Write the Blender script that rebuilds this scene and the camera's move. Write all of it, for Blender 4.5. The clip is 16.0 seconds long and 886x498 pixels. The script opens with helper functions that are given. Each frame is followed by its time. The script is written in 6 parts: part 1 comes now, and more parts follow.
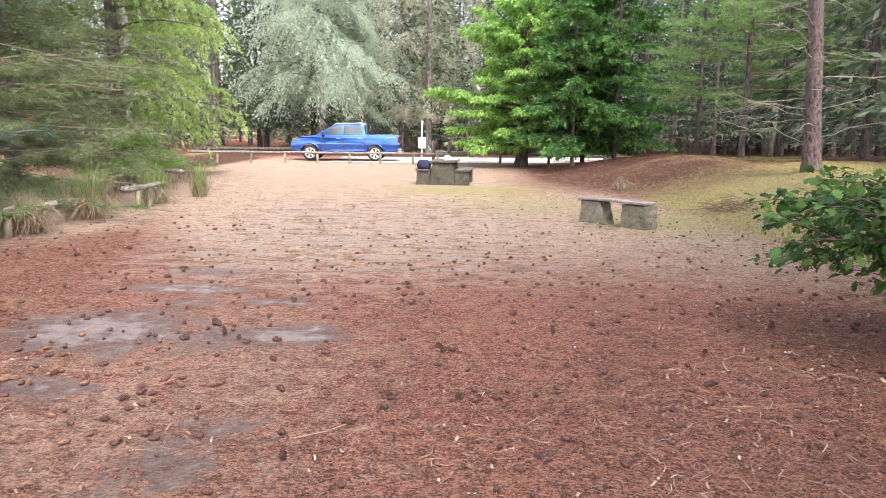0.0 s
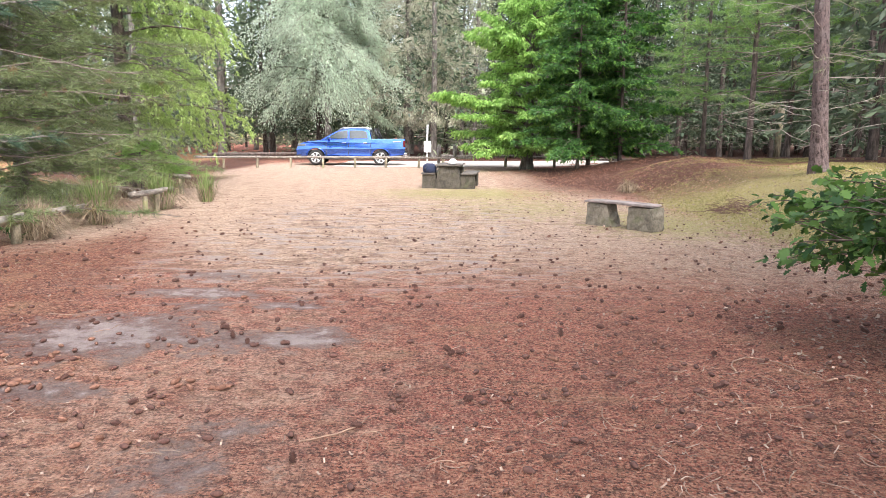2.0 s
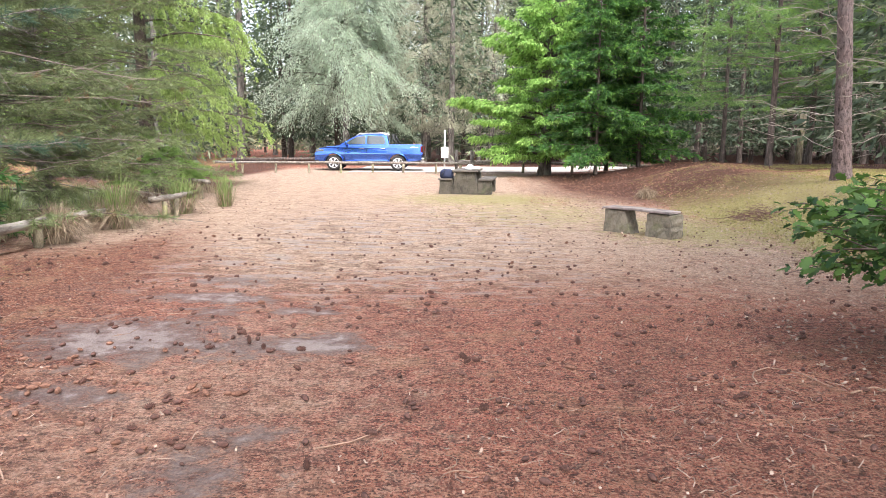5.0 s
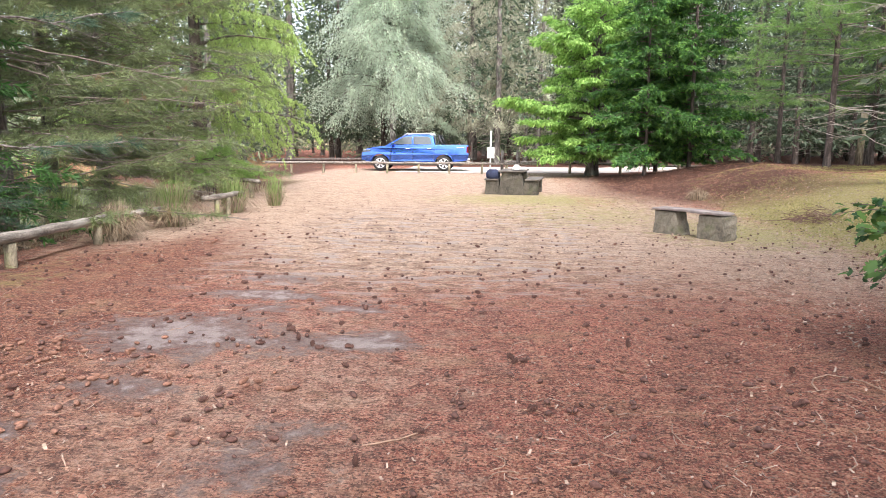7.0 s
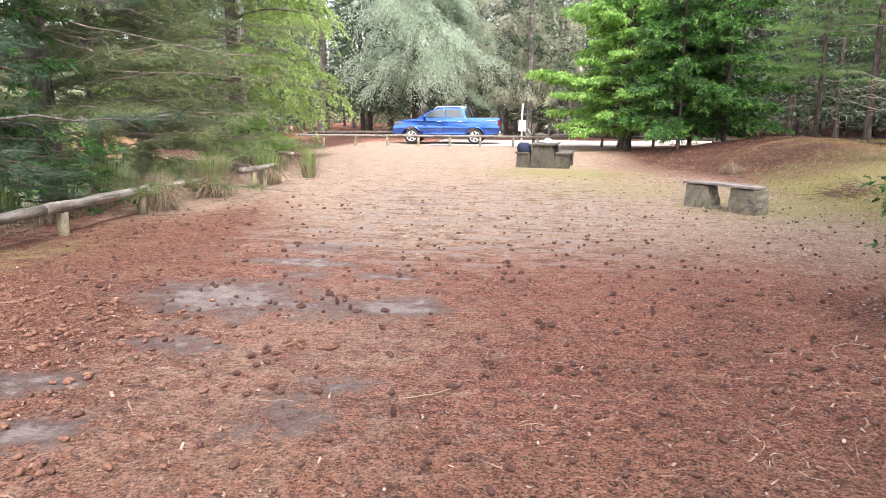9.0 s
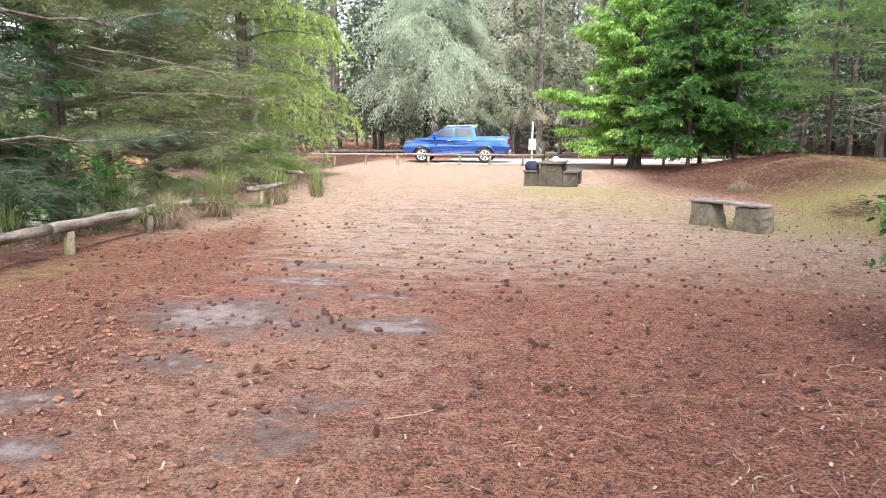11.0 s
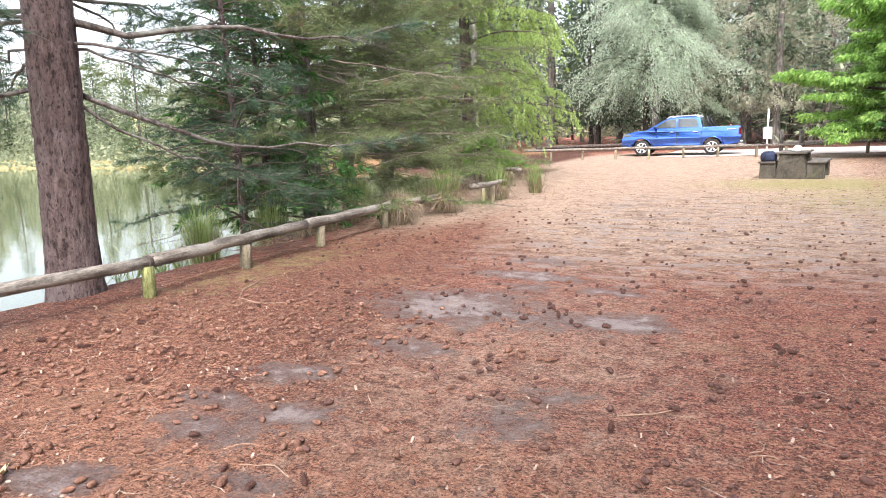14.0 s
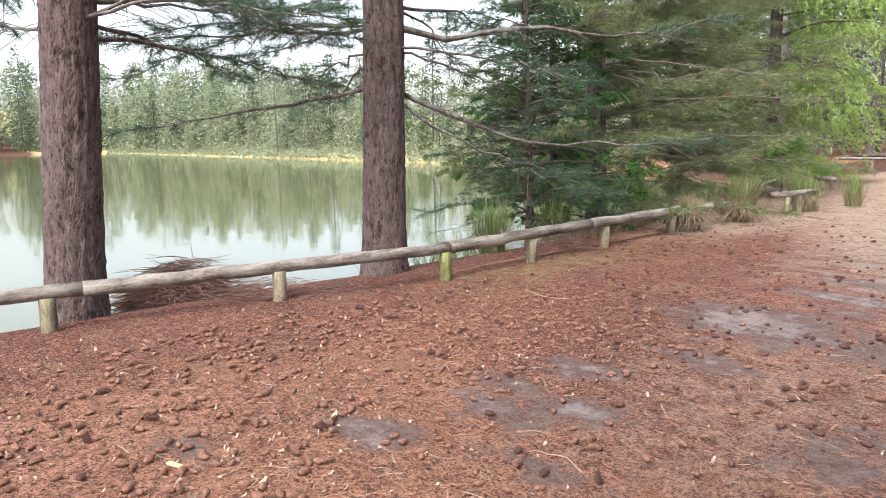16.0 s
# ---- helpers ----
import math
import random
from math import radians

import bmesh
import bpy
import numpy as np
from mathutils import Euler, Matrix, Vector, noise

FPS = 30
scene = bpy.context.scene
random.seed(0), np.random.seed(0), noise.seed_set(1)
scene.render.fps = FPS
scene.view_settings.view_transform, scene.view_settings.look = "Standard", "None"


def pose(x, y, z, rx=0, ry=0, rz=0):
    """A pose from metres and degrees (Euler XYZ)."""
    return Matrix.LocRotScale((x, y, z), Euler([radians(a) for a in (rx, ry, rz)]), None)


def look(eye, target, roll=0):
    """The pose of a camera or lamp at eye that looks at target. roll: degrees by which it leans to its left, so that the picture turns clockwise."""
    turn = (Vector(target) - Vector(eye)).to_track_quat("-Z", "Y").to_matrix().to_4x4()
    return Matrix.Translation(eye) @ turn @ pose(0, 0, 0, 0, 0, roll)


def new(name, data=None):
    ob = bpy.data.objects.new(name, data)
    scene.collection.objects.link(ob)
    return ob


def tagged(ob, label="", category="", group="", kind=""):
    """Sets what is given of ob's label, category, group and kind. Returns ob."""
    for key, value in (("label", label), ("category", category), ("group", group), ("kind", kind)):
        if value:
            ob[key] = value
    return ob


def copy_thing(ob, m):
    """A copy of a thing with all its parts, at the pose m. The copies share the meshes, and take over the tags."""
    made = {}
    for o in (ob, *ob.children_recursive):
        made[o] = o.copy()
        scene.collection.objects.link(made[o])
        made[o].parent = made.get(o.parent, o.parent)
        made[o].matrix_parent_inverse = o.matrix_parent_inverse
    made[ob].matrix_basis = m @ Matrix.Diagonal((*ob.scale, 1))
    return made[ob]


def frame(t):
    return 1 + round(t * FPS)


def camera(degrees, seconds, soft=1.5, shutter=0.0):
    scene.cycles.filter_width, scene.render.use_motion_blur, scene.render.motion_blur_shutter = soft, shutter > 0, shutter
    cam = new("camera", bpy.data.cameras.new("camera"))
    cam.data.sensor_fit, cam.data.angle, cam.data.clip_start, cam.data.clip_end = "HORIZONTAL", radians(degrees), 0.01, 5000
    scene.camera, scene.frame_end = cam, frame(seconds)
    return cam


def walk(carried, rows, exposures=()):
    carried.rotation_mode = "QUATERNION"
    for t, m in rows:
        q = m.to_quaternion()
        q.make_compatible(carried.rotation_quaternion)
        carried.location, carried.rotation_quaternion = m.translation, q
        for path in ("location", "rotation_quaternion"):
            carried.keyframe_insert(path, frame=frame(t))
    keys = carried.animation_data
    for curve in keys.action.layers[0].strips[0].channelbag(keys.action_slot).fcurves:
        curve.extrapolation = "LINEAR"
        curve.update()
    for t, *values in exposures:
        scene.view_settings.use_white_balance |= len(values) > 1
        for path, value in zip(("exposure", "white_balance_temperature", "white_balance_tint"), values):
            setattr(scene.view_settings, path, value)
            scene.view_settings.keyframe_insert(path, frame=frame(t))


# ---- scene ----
cam = camera(66.4, 16.0, soft=0.65)
EXPOSURE = 1.1
PATH = [
    (0, (-0.008, 0.01, 1.597), (-0.006, 1.98, 1.249), 0.8),
    (0.5, (0.0, 0.027, 1.601), (-0.028, 2.001, 1.278), 0.7),
    (1, (-0.02, 0.034, 1.587), (-0.069, 2.004, 1.247), -0.0),
    (1.5, (-0.011, 0.021, 1.593), (-0.036, 1.994, 1.27), 0.2),
    (2, (-0.02, 0.004, 1.59), (-0.035, 1.976, 1.253), 0.4),
    (2.5, (-0.006, 0.009, 1.589), (-0.009, 1.978, 1.243), -0.2),
    (3, (-0.016, 0.017, 1.594), (-0.062, 1.986, 1.249), -0.4),
    (3.5, (-0.026, 0.021, 1.593), (-0.093, 1.989, 1.244), 0.2),
    (4, (-0.034, 0.021, 1.59), (-0.095, 1.993, 1.267), 0.5),
    (4.2, (-0.016, 0.026, 1.598), (-0.078, 2.0, 1.278), 0.5),
    (6.5, (-0.027, 0.029, 1.589), (-0.12, 2.0, 1.262), -0.1),
    (7, (-0.045, 0.038, 1.585), (-0.241, 2.002, 1.264), 0.4),
    (7.5, (-0.059, -0.008, 1.597), (-0.209, 1.962, 1.281), -0.1),
    (8, (-0.095, -0.112, 1.579), (-0.238, 1.848, 1.207), -0.4),
    (8.5, (-0.139, -0.191, 1.575), (-0.355, 1.747, 1.129), 1.0),
    (9, (-0.038, -0.192, 1.59), (-0.319, 1.747, 1.192), 0.4),
    (9.2, (0.02, -0.184, 1.601), (-0.269, 1.763, 1.241), 1.2),
    (11.3, (0.133, -0.17, 1.601), (-0.208, 1.77, 1.257), -0.4),
    (11.5, (0.141, -0.16, 1.598), (-0.218, 1.775, 1.24), -1.5),
    (12, (0.137, -0.169, 1.604), (-0.219, 1.769, 1.265), -0.8),
    (12.5, (0.109, -0.171, 1.606), (-0.352, 1.745, 1.267), -0.6),
    (13, (0.089, -0.197, 1.612), (-0.569, 1.661, 1.276), -0.4),
    (13.5, (0.038, -0.203, 1.605), (-0.792, 1.583, 1.259), -1.0),
    (14, (0.022, -0.281, 1.608), (-0.888, 1.466, 1.262), -2.2),
    (14.5, (-0.014, -0.382, 1.593), (-0.94, 1.343, 1.184), -0.9),
    (15, (-0.067, -0.452, 1.597), (-1.111, 1.209, 1.207), -0.3),
    (15.5, (-0.096, -0.422, 1.602), (-1.401, 1.056, 1.266), -1.2),
    (16, (-0.15, -0.397, 1.584), (-1.667, 0.866, 1.263), -1.1),
]
walk(cam, [(t, look(eye, target, roll)) for t, eye, target, roll in PATH], exposures=[(0.0, EXPOSURE), (12.5, EXPOSURE), (14.0, EXPOSURE), (14.5, EXPOSURE + 0.12), (15.5, EXPOSURE - 0.08), (16.0, EXPOSURE - 0.22)])

# ---- light ----
SUN_EL, SUN_AZ = radians(54), radians(158)
world = bpy.data.worlds.new("overcast_sky")
scene.world = world
world.use_nodes = True
wn = world.node_tree
sky = wn.nodes.new("ShaderNodeTexSky")
sky.sky_type, sky.sun_disc, sky.sun_elevation, sky.sun_rotation = "NISHITA", False, SUN_EL, SUN_AZ
sky.air_density, sky.dust_density, sky.ozone_density = 1.0, 4.0, 0.6
pale_sky = wn.nodes.new("ShaderNodeHueSaturation")
pale_sky.inputs["Saturation"].default_value = 0.45
wn.links.new(sky.outputs[0], pale_sky.inputs["Color"])
cool = wn.nodes.new("ShaderNodeMix")
cool.data_type, cool.blend_type = "RGBA", "MULTIPLY"
cool.inputs[0].default_value = 1.0
cool.inputs[7].default_value = (0.98, 0.99, 1.03, 1.0)
wn.links.new(pale_sky.outputs[0], cool.inputs[6])
wn.links.new(cool.outputs[2], wn.nodes["Background"].inputs[0])
wn.nodes["Background"].inputs[1].default_value = 0.26
sun_data = bpy.data.lights.new("sun", "SUN")
sun_data.energy, sun_data.angle, sun_data.color = 1.9, radians(24), (1.0, 0.97, 0.95)
sun = new("sun", sun_data)
sun.matrix_world = look((0, 0, 0), (-math.sin(SUN_AZ) * math.cos(SUN_EL), -math.cos(SUN_AZ) * math.cos(SUN_EL), -math.sin(SUN_EL)))

# ---- materials ----


class Nodes:
    """Short hand for building node materials."""

    def __init__(self, name):
        self.mat = bpy.data.materials.new(name)
        self.mat.use_nodes = True
        self.tree = self.mat.node_tree
        self.bsdf = self.tree.nodes["Principled BSDF"]

    def add(self, kind, **inputs):
        n = self.tree.nodes.new(kind)
        for key, value in inputs.items():
            self.put(n.inputs[key.replace("_", " ")], value)
        return n

    def put(self, socket, value):
        if isinstance(value, bpy.types.NodeSocket):
            self.tree.links.new(value, socket)
        else:
            socket.default_value = value

    def coords(self):
        return self.tree.nodes.new("ShaderNodeTexCoord").outputs["Object"]

    def noise(self, scale, detail=4.0, rough=0.6, stretch=None, vector=None):
        v = vector or self.coords()
        if stretch:
            m = self.add("ShaderNodeMapping", Vector=v)
            m.inputs["Scale"].default_value = stretch
            v = m.outputs[0]
        n = self.add("ShaderNodeTexNoise", Vector=v, Scale=scale, Detail=detail, Roughness=rough)
        return n.outputs["Fac"]

    def ramp(self, fac, stops):
        n = self.add("ShaderNodeValToRGB", Fac=fac)
        el = n.color_ramp.elements
        while len(el) < len(stops):
            el.new(0.5)
        for e, (p, c) in zip(el, stops):
            e.position, e.color = p, (*c, 1.0) if len(c) == 3 else c
        return n.outputs["Color"]

    def mix(self, fac, a, b, blend="MIX"):
        n = self.tree.nodes.new("ShaderNodeMix")
        n.data_type, n.blend_type = "RGBA", blend
        self.put(n.inputs[0], fac)
        for s, v in ((n.inputs[6], a), (n.inputs[7], b)):
            self.put(s, (*v, 1.0) if isinstance(v, tuple) and len(v) == 3 else v)
        return n.outputs[2]

    def math(self, op, a, b=0.0):
        n = self.tree.nodes.new("ShaderNodeMath")
        n.operation = op
        self.put(n.inputs[0], a), self.put(n.inputs[1], b)
        return n.outputs[0]

    def span(self, value, a, b, c=0.0, d=1.0):
        n = self.add("ShaderNodeMapRange", Value=value)
        for i, v in enumerate((a, b, c, d)):
            n.inputs[1 + i].default_value = v
        return n.outputs[0]

    def bump(self, height, strength=0.5, distance=0.02):
        n = self.add("ShaderNodeBump", Height=height, Strength=strength, Distance=distance)
        self.put(self.bsdf.inputs["Normal"], n.outputs[0])

    def done(self, colour, rough=0.8, metal=0.0):
        self.put(self.bsdf.inputs["Base Color"], (*colour, 1.0) if isinstance(colour, tuple) and len(colour) == 3 else colour)
        self.put(self.bsdf.inputs["Roughness"], rough)
        self.put(self.bsdf.inputs["Metallic"], metal)
        return self.mat


def scaled(c, k):
    return tuple(min(1.0, v * k) for v in c)


def plain(name, colour, rough=0.5, metal=0.0, vary=0.12, scale=9.0):
    n = Nodes(name)
    f = n.noise(scale, 6.0)
    return n.done(n.ramp(f, [(0.3, scaled(colour, 1 - vary)), (0.7, scaled(colour, 1 + vary))]), rough, metal)


def leaf_material(name, dark, light, glow=0.35, tint=None, patch=0.6):
    """Leaves or needles: each island its own shade, with slow drifts through the crown, and light that passes through."""
    n = Nodes(name)
    geo = n.tree.nodes.new("ShaderNodeNewGeometry")
    base = n.ramp(geo.outputs["Random Per Island"], [(0.0, dark), (0.55, scaled(light, 0.8)), (1.0, light)])
    drift = n.span(n.noise(patch, 3.0), 0.35, 0.68)
    col = n.mix(drift, n.mix(0.45, base, dark), base)
    if tint:
        rare = n.math("GREATER_THAN", n.noise(1.3, 2.0), 0.67)
        col = n.mix(n.math("MULTIPLY", rare, 0.75), col, tint)
    n.done(col, 0.55)
    tr = n.add("ShaderNodeBsdfTranslucent", Color=col)
    mx = n.add("ShaderNodeMixShader", Fac=glow)
    n.tree.links.new(n.bsdf.outputs[0], mx.inputs[1])
    n.tree.links.new(tr.outputs[0], mx.inputs[2])
    n.tree.links.new(mx.outputs[0], n.tree.nodes["Material Output"].inputs[0])
    return n.mat


def bark_material(name, dark, light, scale=9.0, depth=0.9, lichen=None, stretch=(1.0, 1.0, 0.22)):
    n = Nodes(name)
    v = n.coords()
    fiss = n.noise(scale, 6.0, 0.65, stretch, v)
    fine = n.noise(scale * 5, 4.0, 0.6, tuple(math.sqrt(k) for k in stretch), v)
    mixed = n.math("ADD", n.math("MULTIPLY", fiss, 0.7), n.math("MULTIPLY", fine, 0.3))
    col = n.ramp(mixed, [(0.36, scaled(dark, 0.45)), (0.47, dark), (0.6, light), (0.75, scaled(light, 1.15))])
    if lichen:
        col = n.mix(n.math("MULTIPLY", n.span(n.noise(2.2, 5.0, 0.7, None, v), 0.52, 0.66), 0.55), col, lichen)
    n.bump(mixed, depth, 0.04)
    return n.done(col, 0.9)


def stone_material(name, dark, light, moss):
    """Field stones set in mortar, blotched with lichen and moss."""
    n = Nodes(name)
    v = n.coords()
    shift = n.add("ShaderNodeTexNoise", Vector=v, Scale=4.0, Detail=3.0)
    bent = n.tree.nodes.new("ShaderNodeVectorMath")
    bent.operation = "MULTIPLY_ADD"
    n.put(bent.inputs[0], shift.outputs["Color"])
    bent.inputs[1].default_value = (0.25, 0.25, 0.25)
    n.put(bent.inputs[2], v)
    cell = n.add("ShaderNodeTexVoronoi", Vector=bent.outputs[0], Scale=5.5)
    edge = n.add("ShaderNodeTexVoronoi", Vector=bent.outputs[0], Scale=5.5)
    edge.feature = "DISTANCE_TO_EDGE"
    fine = n.noise(26.0, 6.0, 0.7, None, v)
    face = n.ramp(n.math("ADD", n.math("MULTIPLY", n.add("ShaderNodeSeparateColor", Color=cell.outputs["Color"]).outputs[0], 0.1), n.math("ADD", n.math("MULTIPLY", fine, 0.4), n.math("MULTIPLY", n.noise(5.0, 6.0, 0.7, (1.0, 1.0, 0.5), v), 0.5))), [(0.38, dark), (0.5, scaled(light, 0.7)), (0.62, light)])
    seam = n.span(edge.outputs["Distance"], 0.0, 0.06)
    col = n.mix(n.span(seam, 0.0, 1.0, 0.72, 1.0), scaled(dark, 0.8), face)
    col = n.mix(n.span(n.noise(3.0, 5.0, 0.65, None, v), 0.52, 0.68, 0.0, 0.6), col, moss)
    n.bump(n.math("ADD", n.math("MULTIPLY", seam, 0.12), fine), 0.7, 0.03)
    return n.done(col, 0.9)


def plated_bark(name, dark, light, grey):
    """Thick furrowed bark: long uneven ridges, short dark ticks and paler weathered faces."""
    n = Nodes(name)
    v = n.coords()
    ridge = n.noise(15.0, 5.0, 0.62, (1.0, 1.0, 0.42), v)
    ticks = n.noise(34.0, 4.0, 0.6, (1.0, 1.0, 0.45), v)
    fine = n.noise(85.0, 4.0, 0.7, (1.0, 1.0, 0.6), v)
    big = n.noise(1.6, 4.0, 0.6, None, v)
    face = n.ramp(n.math("ADD", n.math("MULTIPLY", ridge, 0.65), n.math("MULTIPLY", fine, 0.35)), [(0.4, scaled(dark, 0.75)), (0.5, scaled(light, 0.75)), (0.6, light)])
    face = n.mix(n.span(big, 0.5, 0.66, 0.0, 0.45), face, grey)
    col = n.mix(n.span(ticks, 0.43, 0.36, 0.0, 0.85), face, scaled(dark, 0.3))
    col = n.mix(n.span(ridge, 0.42, 0.35, 0.0, 0.75), col, scaled(dark, 0.35))
    n.bump(n.math("ADD", n.math("MULTIPLY", ridge, 1.4), n.math("MULTIPLY", ticks, 0.7)), 1.0, 0.05)
    return n.done(col, 0.92)


def ground_material():
    n = Nodes("needle_litter_soil")
    v = n.coords()
    zone = n.tree.nodes.new("ShaderNodeAttribute")
    zone.attribute_name = "zone"
    sep = n.add("ShaderNodeSeparateColor", Color=zone.outputs["Color"])
    mud, moss, worn, duff_shade = sep.outputs[0], sep.outputs[1], sep.outputs[2], zone.outputs["Alpha"]
    big = n.noise(0.5, 5.0, 0.6, None, v)
    mid = n.noise(4.5, 6.0, 0.7, None, v)
    fine = n.noise(60.0, 6.0, 0.75, None, v)
    strands = n.noise(36.0, 7.0, 0.8, (0.5, 1.4, 1.0), v)
    strands_b = n.noise(40.0, 7.0, 0.8, (1.4, 0.5, 1.0), v)
    grain = n.math("ADD", n.math("MULTIPLY", strands, 0.4), n.math("ADD", n.math("MULTIPLY", strands_b, 0.3), n.math("MULTIPLY", fine, 0.3)))
    # red needle litter, darkened further to paint the pines' shade along the rail
    red = n.ramp(grain, [(0.42, (0.03, 0.007, 0.005)), (0.475, (0.145, 0.034, 0.017)), (0.52, (0.27, 0.072, 0.036)), (0.575, (0.43, 0.17, 0.095))])
    brown = n.ramp(grain, [(0.42, (0.06, 0.022, 0.017)), (0.475, (0.3, 0.084, 0.055)), (0.52, (0.5, 0.162, 0.106)), (0.575, (0.69, 0.34, 0.235))])
    two = n.tree.nodes.new("ShaderNodeAttribute")
    two.attribute_name = "litter"
    sep2 = n.add("ShaderNodeSeparateColor", Color=two.outputs["Color"])
    fresh, streak, ochre = sep2.outputs[0], sep2.outputs[1], sep2.outputs[2]
    blot = n.math("ADD", n.math("MULTIPLY", big, 0.6), n.math("MULTIPLY", mid, 0.4))
    col = n.mix(n.span(n.math("ADD", blot, n.math("MULTIPLY", fresh, -0.3)), 0.3, 0.5), red, brown)
    tan = n.ramp(grain, [(0.42, (0.07, 0.03, 0.018)), (0.475, (0.37, 0.15, 0.079)), (0.52, (0.59, 0.28, 0.155)), (0.575, (0.73, 0.45, 0.28))])
    col = n.mix(n.math("MULTIPLY", ochre, n.span(big, 0.35, 0.6, 0.35, 0.85)), col, tan)
    pale = n.ramp(grain, [(0.42, (0.22, 0.125, 0.085)), (0.5, (0.6, 0.415, 0.3)), (0.58, (0.78, 0.62, 0.49))])
    specks = n.noise(95.0, 3.0, 0.7, None, v)
    col = n.mix(n.span(specks, 0.38, 0.45, 0.6, 0.0), col, (0.03, 0.014, 0.01))
    col = n.mix(n.span(specks, 0.6, 0.66, 0.0, 0.6), col, (0.52, 0.37, 0.29))
    clods = n.noise(15.0, 6.0, 0.7, (0.7, 1.0, 1.0), v)
    # shaded crevices and highlights of the clods, painted into the soil colour
    col = n.mix(n.span(clods, 0.48, 0.4, 0.0, 0.6), col, (0.05, 0.02, 0.014))
    col = n.mix(n.span(clods, 0.56, 0.64, 0.0, 0.5), col, (0.57, 0.29, 0.185))
    pale = n.mix(n.span(clods, 0.47, 0.38, 0.0, 0.8), pale, (0.12, 0.065, 0.045))
    dabs = n.noise(2.3, 6.0, 0.78, (1.0, 1.5, 1.0), v)
    pale = n.mix(n.span(dabs, 0.53, 0.6, 0.0, 0.62), pale, (0.22, 0.115, 0.08))
    pale = n.mix(n.span(dabs, 0.44, 0.36, 0.0, 0.5), pale, (0.6, 0.46, 0.36))
    col = n.mix(n.span(dabs, 0.54, 0.62, 0.0, 0.42), col, (0.1, 0.042, 0.03))
    drift = n.noise(1.1, 5.0, 0.7, (1.0, 1.3, 1.0), v)
    col = n.mix(n.span(drift, 0.54, 0.68, 0.0, 0.5), col, (0.42, 0.25, 0.145))
    col = n.mix(n.span(drift, 0.46, 0.34, 0.0, 0.55), col, (0.15, 0.055, 0.038))
    crumbs = n.add("ShaderNodeTexVoronoi", Vector=v, Scale=80.0)
    shade = n.add("ShaderNodeSeparateColor", Color=crumbs.outputs["Color"]).outputs[0]
    col = n.mix(n.span(shade, 0.3, 0.05, 0.0, 0.8), col, (0.05, 0.018, 0.012))
    col = n.mix(n.span(shade, 0.72, 0.98, 0.0, 0.7), col, (0.64, 0.34, 0.225))
    pale = n.mix(n.span(shade, 0.3, 0.05, 0.0, 0.6), pale, (0.16, 0.085, 0.06))
    edge = n.math("MULTIPLY", n.math("SUBTRACT", mid, 0.5), 1.1)
    col = n.mix(n.span(n.math("ADD", worn, edge), 0.25, 0.8), col, pale)
    green = n.ramp(grain, [(0.41, (0.11, 0.095, 0.03)), (0.5, (0.36, 0.315, 0.11)), (0.6, (0.58, 0.51, 0.25))])
    col = n.mix(n.span(n.math("ADD", moss, n.math("MULTIPLY", edge, 2.2)), 0.35, 1.0, 0.0, 0.85), col, green)
    grey = n.ramp(n.math("ADD", n.math("MULTIPLY", mid, 0.5), n.math("MULTIPLY", fine, 0.5)), [(0.35, (0.27, 0.205, 0.195)), (0.5, (0.42, 0.33, 0.31)), (0.65, (0.57, 0.475, 0.45))])
    # dark forest duff, deepened to paint the canopy shade under the trees
    floor = n.ramp(grain, [(0.41, (0.02, 0.007, 0.004)), (0.5, (0.095, 0.032, 0.018)), (0.6, (0.22, 0.095, 0.053))])
    col = n.mix(n.span(n.math("ADD", duff_shade, n.math("MULTIPLY", edge, 0.5)), 0.2, 0.8), col, floor)
    lines = n.noise(1.0, 4.0, 0.6, (1.8, 5.5, 1.0), v)
    col = n.mix(n.math("MULTIPLY", n.span(lines, 0.53, 0.6), n.math("MULTIPLY", streak, 0.7)), col, (0.42, 0.35, 0.325))
    # dark lines paint the shadows in the hollows between the ripples
    col = n.mix(n.math("MULTIPLY", n.span(lines, 0.46, 0.42), n.math("MULTIPLY", streak, 0.38)), col, (0.13, 0.07, 0.05))
    wet = n.span(n.math("ADD", mud, n.math("MULTIPLY", edge, 1.9)), 0.28, 0.9, 0.0, 0.95)
    rim = n.math("MULTIPLY", n.math("MULTIPLY", wet, n.math("SUBTRACT", 1.0, wet)), 1.9)
    col = n.mix(rim, n.mix(wet, col, grey), (0.085, 0.05, 0.042))
    n.bump(n.math("ADD", n.math("MULTIPLY", grain, 2.2), n.math("ADD", n.math("MULTIPLY", mid, 0.8), n.math("ADD", n.math("MULTIPLY", clods, 1.2), n.math("MULTIPLY", shade, 0.25)))), 1.0, 0.05)
    return n.done(col, n.span(wet, 0.0, 1.0, 0.92, 0.6))


M = {}
M["ground"] = ground_material()
M["gravel"] = plain("pale_gravel", (0.52, 0.45, 0.4), 0.9, 0, 0.18, 30.0)
M["bark_pine"] = plated_bark("plated_pine_bark", (0.09, 0.057, 0.052), (0.19, 0.133, 0.126), (0.225, 0.187, 0.183))
M["bark_grey"] = bark_material("grey_conifer_bark", (0.1, 0.083, 0.073), (0.24, 0.21, 0.19), 12.0, 0.8, (0.3, 0.32, 0.27))
M["bark_dark"] = bark_material("dark_conifer_bark", (0.06, 0.045, 0.038), (0.15, 0.115, 0.1), 12.0, 0.8)
M["bark_birch"] = bark_material("white_birch_bark", (0.16, 0.14, 0.13), (0.6, 0.57, 0.53), 5.0, 0.4)
